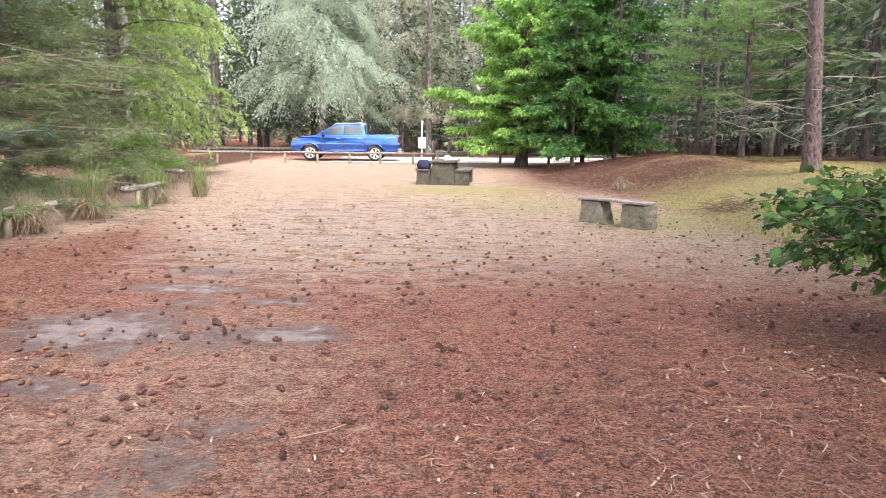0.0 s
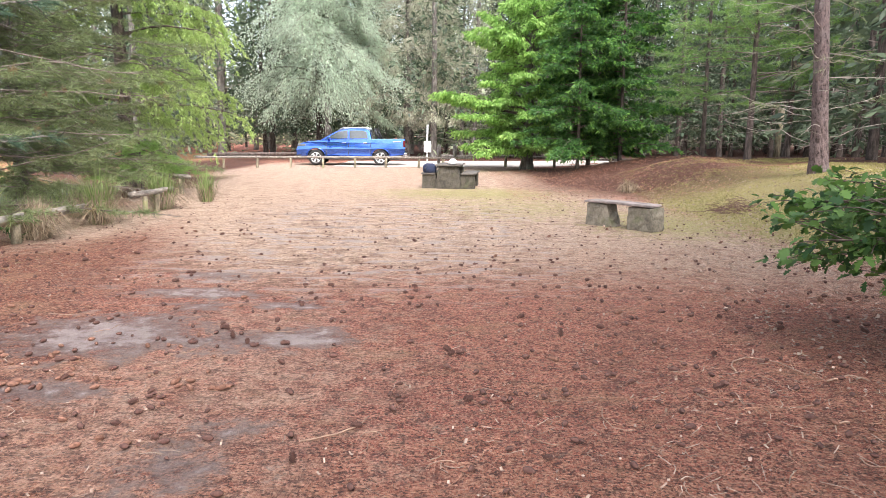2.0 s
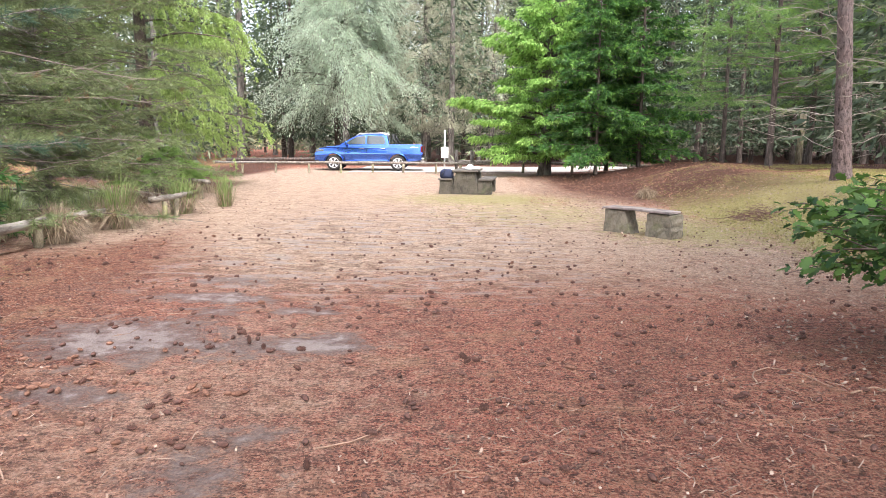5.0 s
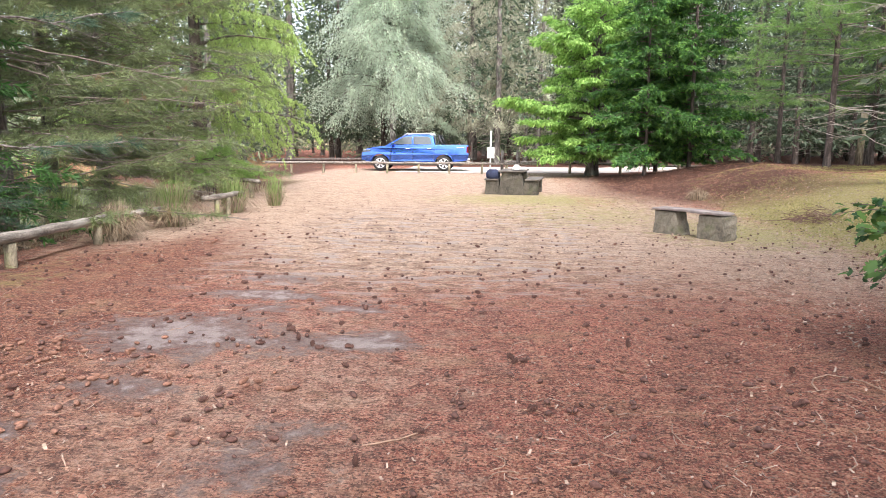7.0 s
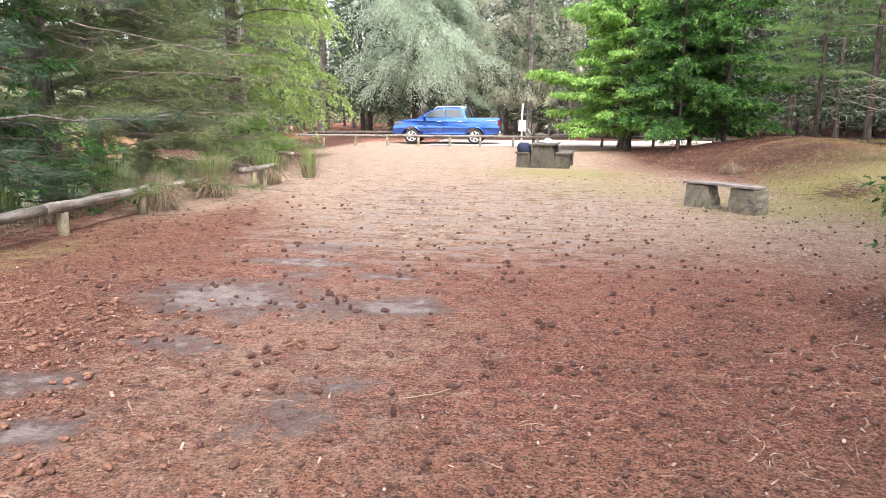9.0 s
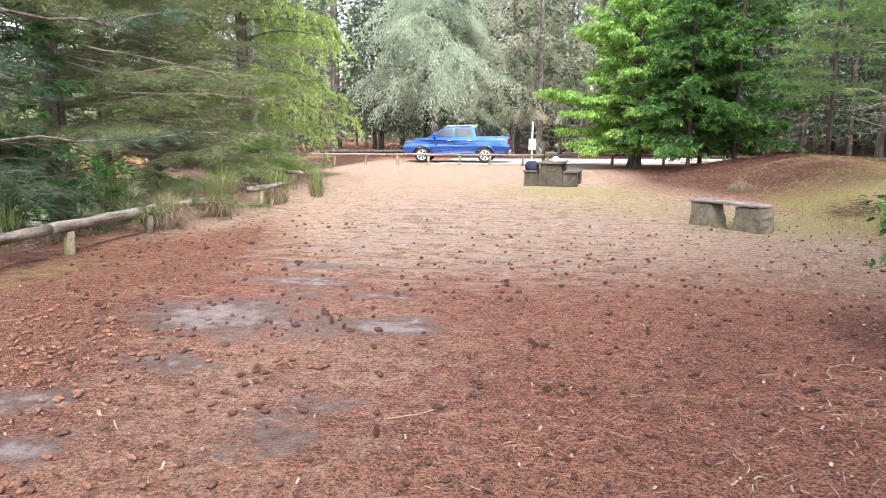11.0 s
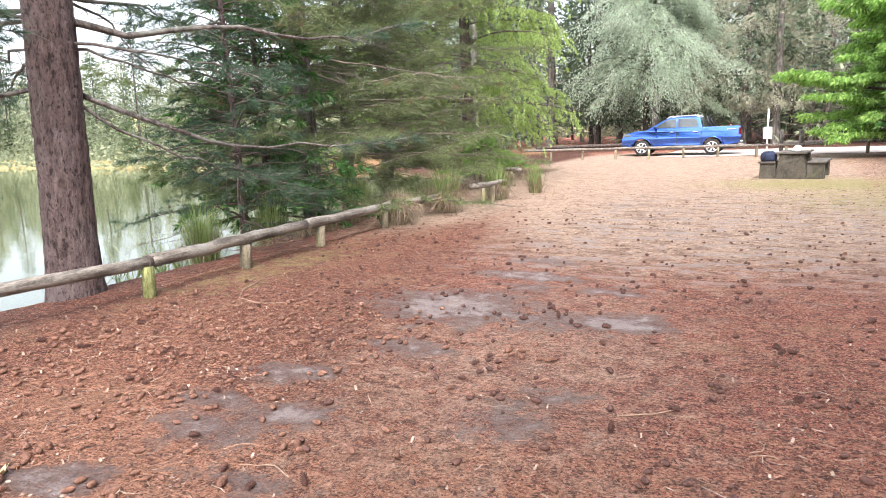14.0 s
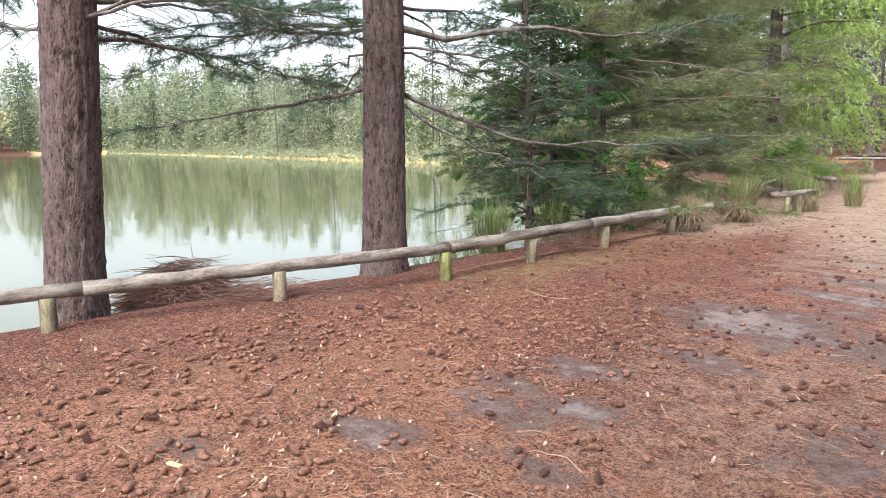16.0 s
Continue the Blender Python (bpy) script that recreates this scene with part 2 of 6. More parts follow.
M["dead_twig"] = plain("bleached_dead_wood", (0.34, 0.29, 0.25), 0.9, 0, 0.3, 14.0)
M["limb_grey"] = plain("grey_brown_limb_bark", (0.19, 0.155, 0.13), 0.9, 0, 0.4, 9.0)
M["limb"] = plain("brown_limb_bark", (0.12, 0.09, 0.075), 0.9, 0, 0.35, 14.0)
M["pine"] = leaf_material("pine_needles", (0.12, 0.15, 0.07), (0.33, 0.395, 0.185), 0.48, (0.28, 0.18, 0.1))
M["pine_blue"] = leaf_material("blue_green_pine_needles", (0.04, 0.085, 0.055), (0.13, 0.21, 0.12), 0.4)
M["pine_far"] = leaf_material("distant_conifer_foliage", (0.042, 0.068, 0.042), (0.15, 0.2, 0.11), 0.35, None, 0.25)
# pale green needles, lightened and greyed to paint the haze across the lake
M["pine_pale"] = leaf_material("pale_hazy_conifer_foliage", (0.19, 0.22, 0.14), (0.46, 0.51, 0.33), 0.45, None, 0.2)
M["larch"] = leaf_material("larch_needles", (0.27, 0.4, 0.1), (0.62, 0.78, 0.29), 0.52)
M["birch"] = leaf_material("birch_leaves", (0.47, 0.58, 0.43), (0.7, 0.8, 0.63), 0.58, None, 0.7)
M["broad"] = leaf_material("fresh_green_leaves", (0.13, 0.28, 0.05), (0.56, 0.82, 0.25), 0.58, None, 0.8)
M["hemlock"] = leaf_material("dark_green_fronds", (0.03, 0.09, 0.025), (0.13, 0.3, 0.07), 0.42, None, 0.6)
M["oak"] = leaf_material("oak_leaves", (0.022, 0.07, 0.02), (0.16, 0.3, 0.06), 0.4, None, 3.0)
M["light_conifer"] = leaf_material("light_green_conifer_fronds", (0.1, 0.19, 0.055), (0.32, 0.5, 0.17), 0.48, None, 0.6)
M["mossy_post"] = bark_material("yellow_mossy_post_wood", (0.14, 0.145, 0.05), (0.29, 0.3, 0.12), 12.0, 0.5)
M["husk"] = plain("pale_dry_leaf", (0.52, 0.4, 0.21), 0.8, 0, 0.2, 60.0)
M["hemlock_tips"] = leaf_material("mid_green_frond_tips", (0.07, 0.17, 0.03), (0.24, 0.46, 0.09), 0.45, None, 0.5)
M["stick"] = plain("dry_stick_bark", (0.33, 0.21, 0.15), 0.9, 0, 0.3, 30.0)
# darker pinewood green, lifted by painted distance haze
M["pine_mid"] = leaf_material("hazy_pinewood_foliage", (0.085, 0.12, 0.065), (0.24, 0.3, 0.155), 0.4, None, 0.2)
M["tips"] = leaf_material("pale_new_shoots", (0.1, 0.22, 0.03), (0.3, 0.5, 0.1), 0.45, None, 0.5)
M["gum"] = leaf_material("grey_green_leaves", (0.5, 0.5, 0.36), (0.75, 0.75, 0.58), 0.52)
M["grass"] = leaf_material("green_tussock_blades", (0.1, 0.16, 0.04), (0.42, 0.52, 0.2), 0.35)
M["straw"] = leaf_material("dry_tussock_blades", (0.15, 0.1, 0.065), (0.58, 0.46, 0.32), 0.3)
M["straw_green"] = leaf_material("yellowish_short_grass", (0.2, 0.17, 0.05), (0.5, 0.46, 0.17), 0.3)
M["needle"] = leaf_material("fallen_needles", (0.06, 0.02, 0.012), (0.58, 0.29, 0.18), 0.1)
M["chip"] = leaf_material("bleached_chips", (0.22, 0.13, 0.09), (0.58, 0.43, 0.33), 0.1)
M["cone"] = plain("brown_cone_scales", (0.18, 0.086, 0.057), 0.9, 0, 0.5, 55.0)
M["cone_dark"] = plain("dark_open_cone_scales", (0.1, 0.045, 0.034), 0.85, 0, 0.5, 40.0)
M["log"] = bark_material("weathered_pole_wood", (0.165, 0.14, 0.118), (0.34, 0.3, 0.258), 14.0, 0.5, (0.36, 0.34, 0.3), (1.0, 0.1, 1.0))
M["post"] = bark_material("mossy_post_wood", (0.17, 0.14, 0.095), (0.36, 0.31, 0.22), 12.0, 0.5, (0.3, 0.32, 0.12))
M["stone"] = stone_material("rough_mortared_stone", (0.035, 0.029, 0.022), (0.115, 0.1, 0.078), (0.08, 0.085, 0.04))
M["mortar"] = stone_material("mossy_rendered_stone", (0.1, 0.085, 0.062), (0.27, 0.235, 0.18), (0.15, 0.155, 0.07))
M["slab_dark"] = plain("dark_weathered_concrete", (0.11, 0.095, 0.082), 0.9, 0, 0.3, 7.0)
M["slab"] = plain("weathered_concrete", (0.24, 0.2, 0.185), 0.9, 0, 0.45, 5.0)


def water_material():
    n = Nodes("still_lake_water")
    v = n.coords()
    rip = n.noise(1.1, 3.0, 0.5, (0.6, 1.6, 1.0), v)
    n.bump(rip, 0.07, 0.05)
    n.bsdf.inputs["IOR"].default_value = 1.42
    n.bsdf.inputs["Specular IOR Level"].default_value = 1.0
    return n.done((0.1, 0.11, 0.05), 0.05)


M["water"] = water_material()

# ---- mesh tools ----


class Soup:
    """Gathers vertices and faces for one mesh."""

    def __init__(self):
        self.v, self.f, self.n = [], [], 0

    def add(self, verts, faces):
        verts = np.asarray(verts, dtype=float)
        self.v.append(verts)
        self.f += [tuple(i + self.n for i in f) for f in faces]
        self.n += len(verts)
        return self

    def box(self, x0, y0, z0, x1, y1, z1, m=None):
        c = np.array([(x, y, z) for z in (z0, z1) for y in (y0, y1) for x in (x0, x1)], dtype=float)
        if m is not None:
            c = np.array([m @ Vector(p) for p in c])
        return self.add(c, [(0, 2, 3, 1), (4, 5, 7, 6), (0, 1, 5, 4), (2, 6, 7, 3), (0, 4, 6, 2), (1, 3, 7, 5)])

    def tube(self, points, radii, sides=7, caps=True, rough=0.0, rng=None):
        points = np.asarray(points, dtype=float)
        k = len(points)
        way = np.gradient(points, axis=0)
        way /= np.linalg.norm(way, axis=1)[:, None] + 1e-9
        up = np.where(np.abs(way[:, 2:3]) > 0.9, (1.0, 0.0, 0.0), (0.0, 0.0, 1.0))
        a = np.cross(way, up)
        a /= np.linalg.norm(a, axis=1)[:, None] + 1e-9
        b = np.cross(way, a)
        ang = np.linspace(0, 2 * math.pi, sides, endpoint=False)
        r = np.broadcast_to(np.asarray(radii, dtype=float), (k,))[:, None] * np.ones(sides)[None, :]
        if rough and rng is not None:
            r = r * (1 + rough * (rng.random((k, sides)) - 0.5))
        ring = points[:, None, :] + r[..., None] * (np.cos(ang)[None, :, None] * a[:, None, :] + np.sin(ang)[None, :, None] * b[:, None, :])
        f = [(i * sides + j, i * sides + (j + 1) % sides, (i + 1) * sides + (j + 1) % sides, (i + 1) * sides + j) for i in range(k - 1) for j in range(sides)]
        if caps:
            f += [tuple(range(sides))[::-1], tuple((k - 1) * sides + j for j in range(sides))]
        return self.add(ring.reshape(-1, 3), f)

    def mesh(self, name, material, smooth=False):
        me = bpy.data.meshes.new(name)
        me.from_pydata(np.concatenate(self.v).tolist() if self.v else [], [], self.f)
        if smooth:
            me.polygons.foreach_set("use_smooth", [True] * len(me.polygons))
        me.materials.append(material)
        me.update()
        return me


def tri_mesh(name, verts, material, per=3):
    """A mesh of loose faces: verts is (faces, per, 3)."""
    verts = np.asarray(verts, dtype=np.float32).reshape(-1, per, 3)
    k = len(verts)
    me = bpy.data.meshes.new(name)
    me.vertices.add(k * per)
    me.vertices.foreach_set("co", verts.ravel())
    me.loops.add(k * per)
    me.loops.foreach_set("vertex_index", np.arange(k * per, dtype=np.int32))
    me.polygons.add(k)
    me.polygons.foreach_set("loop_start", np.arange(0, k * per, per, dtype=np.int32))
    me.materials.append(material)
    me.update(calc_edges=True)
    return me


def thing(name, label, category, place=None, group="", kind=""):
    e = new(name)
    e.empty_display_size = 0.2
    if place is not None:
        e.matrix_basis = place
    return tagged(e, label, category, group, kind)


def part(name, data, parent, label=""):
    """Links mesh data (or a bmesh made into it) as one mesh object under a thing or a part."""
    ob = new(name, data)
    ob.parent = parent
    return tagged(ob, label)


def bevel(ob, width=0.01, segments=2):
    m = ob.modifiers.new("bevel", "BEVEL")
    m.width, m.segments, m.limit_method = width, segments, "ANGLE"
    return ob


def unit(v):
    return v / (np.linalg.norm(v, axis=-1, keepdims=True) + 1e-9)


def leaves(centres, axes, length, width, rng, droop=0.0, spread=0.6):
    """Kite-shaped leaves of two folded triangles each; returns (n, 4, 3) corners."""
    k = len(centres)
    d = unit(unit(axes) + spread * rng.normal(size=(k, 3)) + np.array((0, 0, -droop)))
    s = unit(np.cross(d, rng.normal(size=(k, 3))))
    ln = (length * rng.uniform(0.65, 1.25, k))[:, None]
    w = (width * rng.uniform(0.7, 1.2, k))[:, None]
    base, tip = centres, centres + d * ln
    mid = centres + d * ln * 0.45 + np.cross(d, s) * w * 0.25
    return np.stack([base, mid + s * w * 0.5, tip, mid - s * w * 0.5], axis=1)


def needles(centres, axes, count, length, width, rng, spread=0.75, droop=0.0):
    """Tufts of thin needles; returns (n * count, 3, 3) corners."""
    c = np.repeat(centres, count, axis=0)
    a = np.repeat(unit(axes), count, axis=0)
    k = len(c)
    d = unit(a + spread * rng.normal(size=(k, 3)) + np.array((0, 0, -droop)))
    s = unit(np.cross(d, rng.normal(size=(k, 3)))) * (width * 0.5)
    ln = (length * rng.uniform(0.6, 1.2, k))[:, None]
    return np.stack([c - s, c + s, c + d * ln], axis=1)

# ---- terrain, lake and car park ----
WATER = -0.7


def smooth(a, b, x):
    t = np.clip((np.asarray(x, dtype=float) - a) / (b - a), 0, 1)
    return t * t * (3 - 2 * t)


def wave(x, y, s, seed):
    """Cheap smooth noise out of crossed sines, about -1 to 1."""
    r = np.random.default_rng(seed)
    out = 0
    for _ in range(7):
        a, p, k = r.uniform(0, 2 * math.pi), r.uniform(0, 6.3), s * r.uniform(0.6, 1.7)
        out = out + np.sin((x * math.cos(a) + y * math.sin(a)) * k + p)
    return out / 4.0


def shore_x(y):
    """The lake lies on the side of smaller x from here."""
    return np.interp(y, [-200, -30, 9, 14, 30, 38, 43, 47, 56, 58], [-30, -9.6, -9.2, -10.2, -14, -24, -68, -115, -230, -400])


def lake_way(x, y):
    """Metres, roughly, into the lake from its shore."""
    slope = np.interp(y, [9, 28, 34, 38, 41, 47], [1.0, 1.05, 1.6, 3.0, 7.0, 11.0])
    near = (shore_x(y) - x) / slope
    far = x + 235
    return np.minimum(near, far)


def height(x, y):
    x, y = np.asarray(x, dtype=float), np.asarray(y, dtype=float)
    d = lake_way(x, y)
    wide = np.interp(y, [10, 40], [2.7, 1.2])
    z = -1.4 * smooth(-wide, 2.4, d)
    bank_x = 4.5 + 0.35 * np.sin(y * 0.5) + 1.6 * smooth(9, 4, y)
    z = z + (0.68 * smooth(0, 4.2, x - bank_x) * smooth(34, 22, y) * smooth(2.0, 9.0, y) + 0.35 * smooth(0, 3, x - bank_x) * smooth(2, 6, y) * 0.3)
    z = z + 0.25 * smooth(2.0, 6.0, x) * smooth(24, 27.5, y) * smooth(31, 28.5, y)
    hill = smooth(8, 110, -d) * smooth(-35, -75, x)
    z = z + 9 * hill + 8 * smooth(-240, -340, x)
    near = smooth(60, 25, np.hypot(x, y))
    z = z + near * (0.018 * wave(x, y, 1.1, 1) + 0.008 * wave(x, y, 5.0, 2))
    z = z + 0.018 * np.sin(y * 12 + 2.6 * wave(x, y, 1.4, 9)) * smooth(6.0, 8.5, y) * smooth(16, 13, y) * smooth(-4.5, -3, x) * smooth(2.2, 0.4, x)
    z = z + (0.08 * wave(x, y, 0.8, 4) + 0.035 * wave(x, y, 3.2, 6)) * smooth(5.0, 7, x) * near
    return z


def blob(x, y, cx, cy, rx, ry, turn=0.0):
    a = radians(turn)
    u, v = (x - cx) * math.cos(a) + (y - cy) * math.sin(a), -(x - cx) * math.sin(a) + (y - cy) * math.cos(a)
    return np.clip(1.25 - np.sqrt((u / rx) ** 2 + (v / ry) ** 2) * 0.75, 0, 1)


MUD = [(-2.72, 5.15, 0.68, 0.56, -12), (-1.2, 5.12, 0.42, 0.27, 5), (-1.8, 5.0, 0.55, 0.32, 0), (-2.5, 6.6, 0.55, 0.2, 0), (-2.3, 6.05, 0.3, 0.12, 0), (-2.6, 7.4, 0.5, 0.15, 0), (-1.5, 6.2, 0.35, 0.12, 0),
       (-2.5, 3.95, 0.36, 0.17, 0), (-1.2, 3.5, 0.28, 0.14, 0), (-1.36, 3.0, 0.34, 0.2, 0), (-3.0, 3.2, 0.36, 0.16, 15), (-2.55, 2.62, 0.3, 0.16, 20), (-3.15, 2.62, 0.28, 0.15, 0), (-2.85, 2.22, 0.34, 0.15, 0),
       (-3.05, 1.57, 0.28, 0.17, 20), (-2.2, 1.9, 0.3, 0.15, 0), (-3.45, 1.45, 0.2, 0.11, 0), (-3.6, 0.75, 0.28, 0.11, 0), (-2.9, 13.1, 0.6, 0.14, 0), (-2.1, 11.4, 0.7, 0.12, 0), (-2.5, 12.2, 0.6, 0.1, 0)]


def warp(lo, hi, near, n, focus):
    """Grid lines, close together round the focus."""
    t = np.linspace(math.asinh((lo - focus) / near), math.asinh((hi - focus) / near), n)
    return np.sinh(t) * near + focus


def build_ground():
    gx, gy = warp(-600, 600, 5.0, 330, -0.5), warp(-350, 900, 6.0, 350, 4.5)
    x, y = np.meshgrid(gx, gy)
    z = height(x, y)
    nx, ny = len(gx), len(gy)
    idx = np.arange(nx * ny).reshape(ny, nx)
    quads = np.stack([idx[:-1, :-1], idx[:-1, 1:], idx[1:, 1:], idx[1:, :-1]], axis=-1).reshape(-1, 4)
    me = bpy.data.meshes.new("ground")
    me.from_pydata(np.stack([x, y, z], axis=-1).reshape(-1, 3).tolist(), [], quads.tolist())
    me.polygons.foreach_set("use_smooth", [True] * len(me.polygons))
    mud = np.zeros_like(x)
    for b in MUD:
        mud = np.maximum(mud, blob(x, y, *b) * (1.0 if 4.5 < b[1] < 7 and b[0] != -1.8 else 0.62 if b[0] > -2.3 else 0.88))
    moss = np.maximum.reduce([blob(x, y, 0.6, 18.2, 2.6, 2.2), blob(x, y, 3.9, 12.2, 1.5, 2.0), 1.5 * smooth(3.9, 6.0, x + 0.5 * wave(x, y, 0.9, 77)) * smooth(6.5, 9.5, y + 0.6 * wave(x, y, 1.1, 78)) * smooth(22, 18.5, y), 0.7 * blob(x, y, 1.6, 15, 2.5, 3.0),
                              1.0 * smooth(-7.0, -8.6, x) * smooth(5.5, 8.5, y) * smooth(28, 23, y), 0.6 * blob(x, y, -5.7, 6.2, 0.7, 2.0), 0.6 * smooth(-11.5, -14, x) * smooth(25, 30, y) * smooth(-45, -38, x) * smooth(60, 50, y), 0.8 * blob(x, y, 7.0, 12.5, 2.2, 2.5), 1.05 * smooth(-6, -1, -lake_way(x, y)) * smooth(25, 45, np.hypot(x, y)) * smooth(-30, -45, x)])
    wob = wave(x, y, 0.45, 31)
    worn = 0.95 * smooth(4.2, 9.0, y + wob) * smooth(40, 33, y) * smooth(-12, -6.5, x + 0.08 * y + wob) * smooth(7.0, 3.0, x + 0.6 * wob + 0.1 * (y - 14))
    edge_x = np.interp(y, [3, 6, 9, 13, 17], [-2.6, -3.2, -3.7, -5.2, -9.0])
    worn = worn * smooth(edge_x - 1.7, edge_x + 1.3, x + 0.7 * wob)
    worn = np.maximum(worn, 0.46 * blob(x, y, -1.7, 4.2, 1.7, 3.0))
    worn = np.maximum(worn, 1.1 * blob(x, y, -6.1, 13.0, 1.3, 3.6))
    worn = np.maximum(worn, 1.3 * smooth(-7, -1, -lake_way(x, y)) * smooth(-30, -45, x))
    # forest duff, also laid where tree shade is painted: hemlock slope, behind the rail
    duff_shade = np.maximum.reduce([smooth(37, 42, y), smooth(9, 13, x), smooth(-8.5, -12, x) * smooth(28, 34, y), smooth(-3, -8, y) * 0.5, 0.9 * smooth(1.8, 3.8, x) * smooth(19.5, 22.5, y) * smooth(33, 31, y)])
    duff_shade = np.maximum(duff_shade, 1.1 * blob(x, y, 6.0, 21.5, 3.0, 4.2))
    duff_shade = duff_shade * (1 - smooth(-12, -15, x))
    duff_shade = np.maximum(duff_shade, 0.9 * smooth(-8.6, -10.2, x) * smooth(18, 22, y) * smooth(38, 35, y))
    duff_shade = np.maximum(duff_shade, 0.8 * smooth(-7.1, -8.2, x) * smooth(7.5, 9.5, y) * smooth(27, 23, y))
    col = np.stack([mud, moss, worn, duff_shade], axis=-1).astype(np.float32)
    att = me.color_attributes.new("zone", "FLOAT_COLOR", "POINT")
    att.data.foreach_set("color", col.ravel())
    # strip of red litter by the rail, its ramp carries painted pine shade
    fresh = smooth(edge_x + 1.0, edge_x - 1.3, x + 0.7 * wob) * smooth(13, 9, y) * np.maximum(smooth(1.6, 3.6, y), smooth(-4.2, -5.4, x))
    ochre = smooth(3.4, 1.6, y + 0.8 * wob) * smooth(-5.6, -4.2, x) * smooth(4.5, 1.5, x)
    streak = smooth(5.8, 7.5, y) * smooth(17, 14, y) * smooth(-4.4, -3.0, x) * smooth(2.4, 0.6, x)
    att = me.color_attributes.new("litter", "FLOAT_COLOR", "POINT")
    att.data.foreach_set("color", np.stack([fresh, streak, ochre, np.ones_like(x)], axis=-1).astype(np.float32).ravel())
    me.materials.append(M["ground"])
    return tagged(new("ground", me), "flat clearing floor covered with reddish pine needles and bare grey soil", "ground", kind="structure")


ground = build_ground()

s = Soup()
gx, gy = np.linspace(-600, 40, 3), np.linspace(-350, 70, 3)
wx, wy = np.meshgrid(gx, gy)
s.add(np.stack([wx, wy, np.full_like(wx, WATER)], axis=-1).reshape(-1, 3), [(i * 3 + j, i * 3 + j + 1, i * 3 + j + 4, i * 3 + j + 3) for i in range(2) for j in range(2)])
tagged(new("water", s.mesh("water", M["water"])), "still green-brown lake water mirroring trees and sky", "water", kind="structure")


def strip(name, xs, near, far, lift, mat, label, category):
    """A sheet laid just above the ground between two lines y = near(x) and y = far(x)."""
    so, k = Soup(), 8
    rows = []
    for i in range(k + 1):
        yy = near(xs) + (far(xs) - near(xs)) * i / k
        rows.append(np.stack([xs, yy, height(xs, yy) + lift], axis=-1))
    v = np.concatenate(rows)
    n = len(xs)
    so.add(v, [(i * n + j, i * n + j + 1, (i + 1) * n + j + 1, (i + 1) * n + j) for i in range(k) for j in range(n - 1)])
    return tagged(new(name, so.mesh(name, mat, True)), label, category, kind="structure")


strip("road", np.linspace(-5.6, 60, 64), lambda x: 32.6 + 0.35 * np.sin(x * 0.4) + 0.02 * x, lambda x: 39.0 + 0.4 * np.sin(x * 0.3) + 0.05 * np.maximum(x, 0), 0.02, M["gravel"],
      "pale gravel parking track behind low log rails", "road")

# ---- trees ----


def curve(start, az, rise, length, sag, k=7, lift=0.0, wob=0.05, rng=None):
    """Points along a limb: az and rise in radians; it sags by its length and may lift again at the tip."""
    t = np.linspace(0, 1, k)
    d = np.array((math.cos(az) * math.cos(rise), math.sin(az) * math.cos(rise), math.sin(rise)))
    p = np.asarray(start, dtype=float) + np.outer(t * length, d)
    p[:, 2] += -sag * length * t ** 2 + lift * length * t ** 4
    if rng is not None:
        p[1:] += np.cumsum(rng.normal(size=(k - 1, 3)) * wob * length / k, axis=0)
    return p


def along(p, t):
    """Points at the parts t of the way along a line of points."""
    u = np.linspace(0, 1, len(p))
    return np.stack([np.interp(t, u, p[:, i]) for i in range(3)], axis=-1)


def trunk_soup(h, r, rng, lean=(0.0, 0.0), sides=14, flare=1.35, k=16, rough=0.1, top=0.25):
    z = np.linspace(-0.25, h, k) if h < 3 else np.concatenate([np.linspace(-0.25, 1.0, 6), np.linspace(1.6, h, k)])
    rad = r * (1 - (1 - top) * np.clip(z, 0, h) / h) * (1 + (flare - 1) * np.exp(-np.clip(z + 0.1, 0, None) / 0.35))
    p = np.stack([lean[0] * z + 0.03 * np.sin(z * 0.7 + 1), lean[1] * z + 0.03 * np.cos(z * 0.6), z], axis=-1)
    return Soup().tube(p, rad, sides, True, rough, rng), p


def furnish(p, rng, twig_every, twig_len, tufts, first=0.25, droop=0.15, limbs=None, rad=0.006):
    """Side twigs along a limb; returns tuft places and directions."""
    length = np.linalg.norm(np.diff(p, axis=0), axis=1).sum()
    n = max(2, int(length * (1 - first) / twig_every))
    cs, ds = [], []
    for i, t in enumerate(np.linspace(first, 1.0, n)):
        o = along(p, np.array([t]))[0]
        w = along(p, np.array([min(1, t + 0.05)]))[0] - along(p, np.array([max(0, t - 0.05)]))[0]
        az = math.atan2(w[1], w[0]) + (1 if i % 2 else -1) * rng.uniform(0.45, 1.1) * (0.2 if t > 0.97 else 1)
        ln = twig_len * rng.uniform(0.5, 1.2) * (1.15 - 0.6 * t)
        q = curve(o, az, rng.uniform(-0.2, 0.25), ln, droop, 4, 0.0, 0.08, rng)
        if limbs is not None:
            limbs.tube(q, np.linspace(rad, rad * 0.4, 4), 3, False)
        tt = np.linspace(0.2, 1.0, tufts)
        cs.append(along(q, tt))
        ds.append(np.tile(q[-1] - q[0], (tufts, 1)))
    return np.concatenate(cs), np.concatenate(ds)


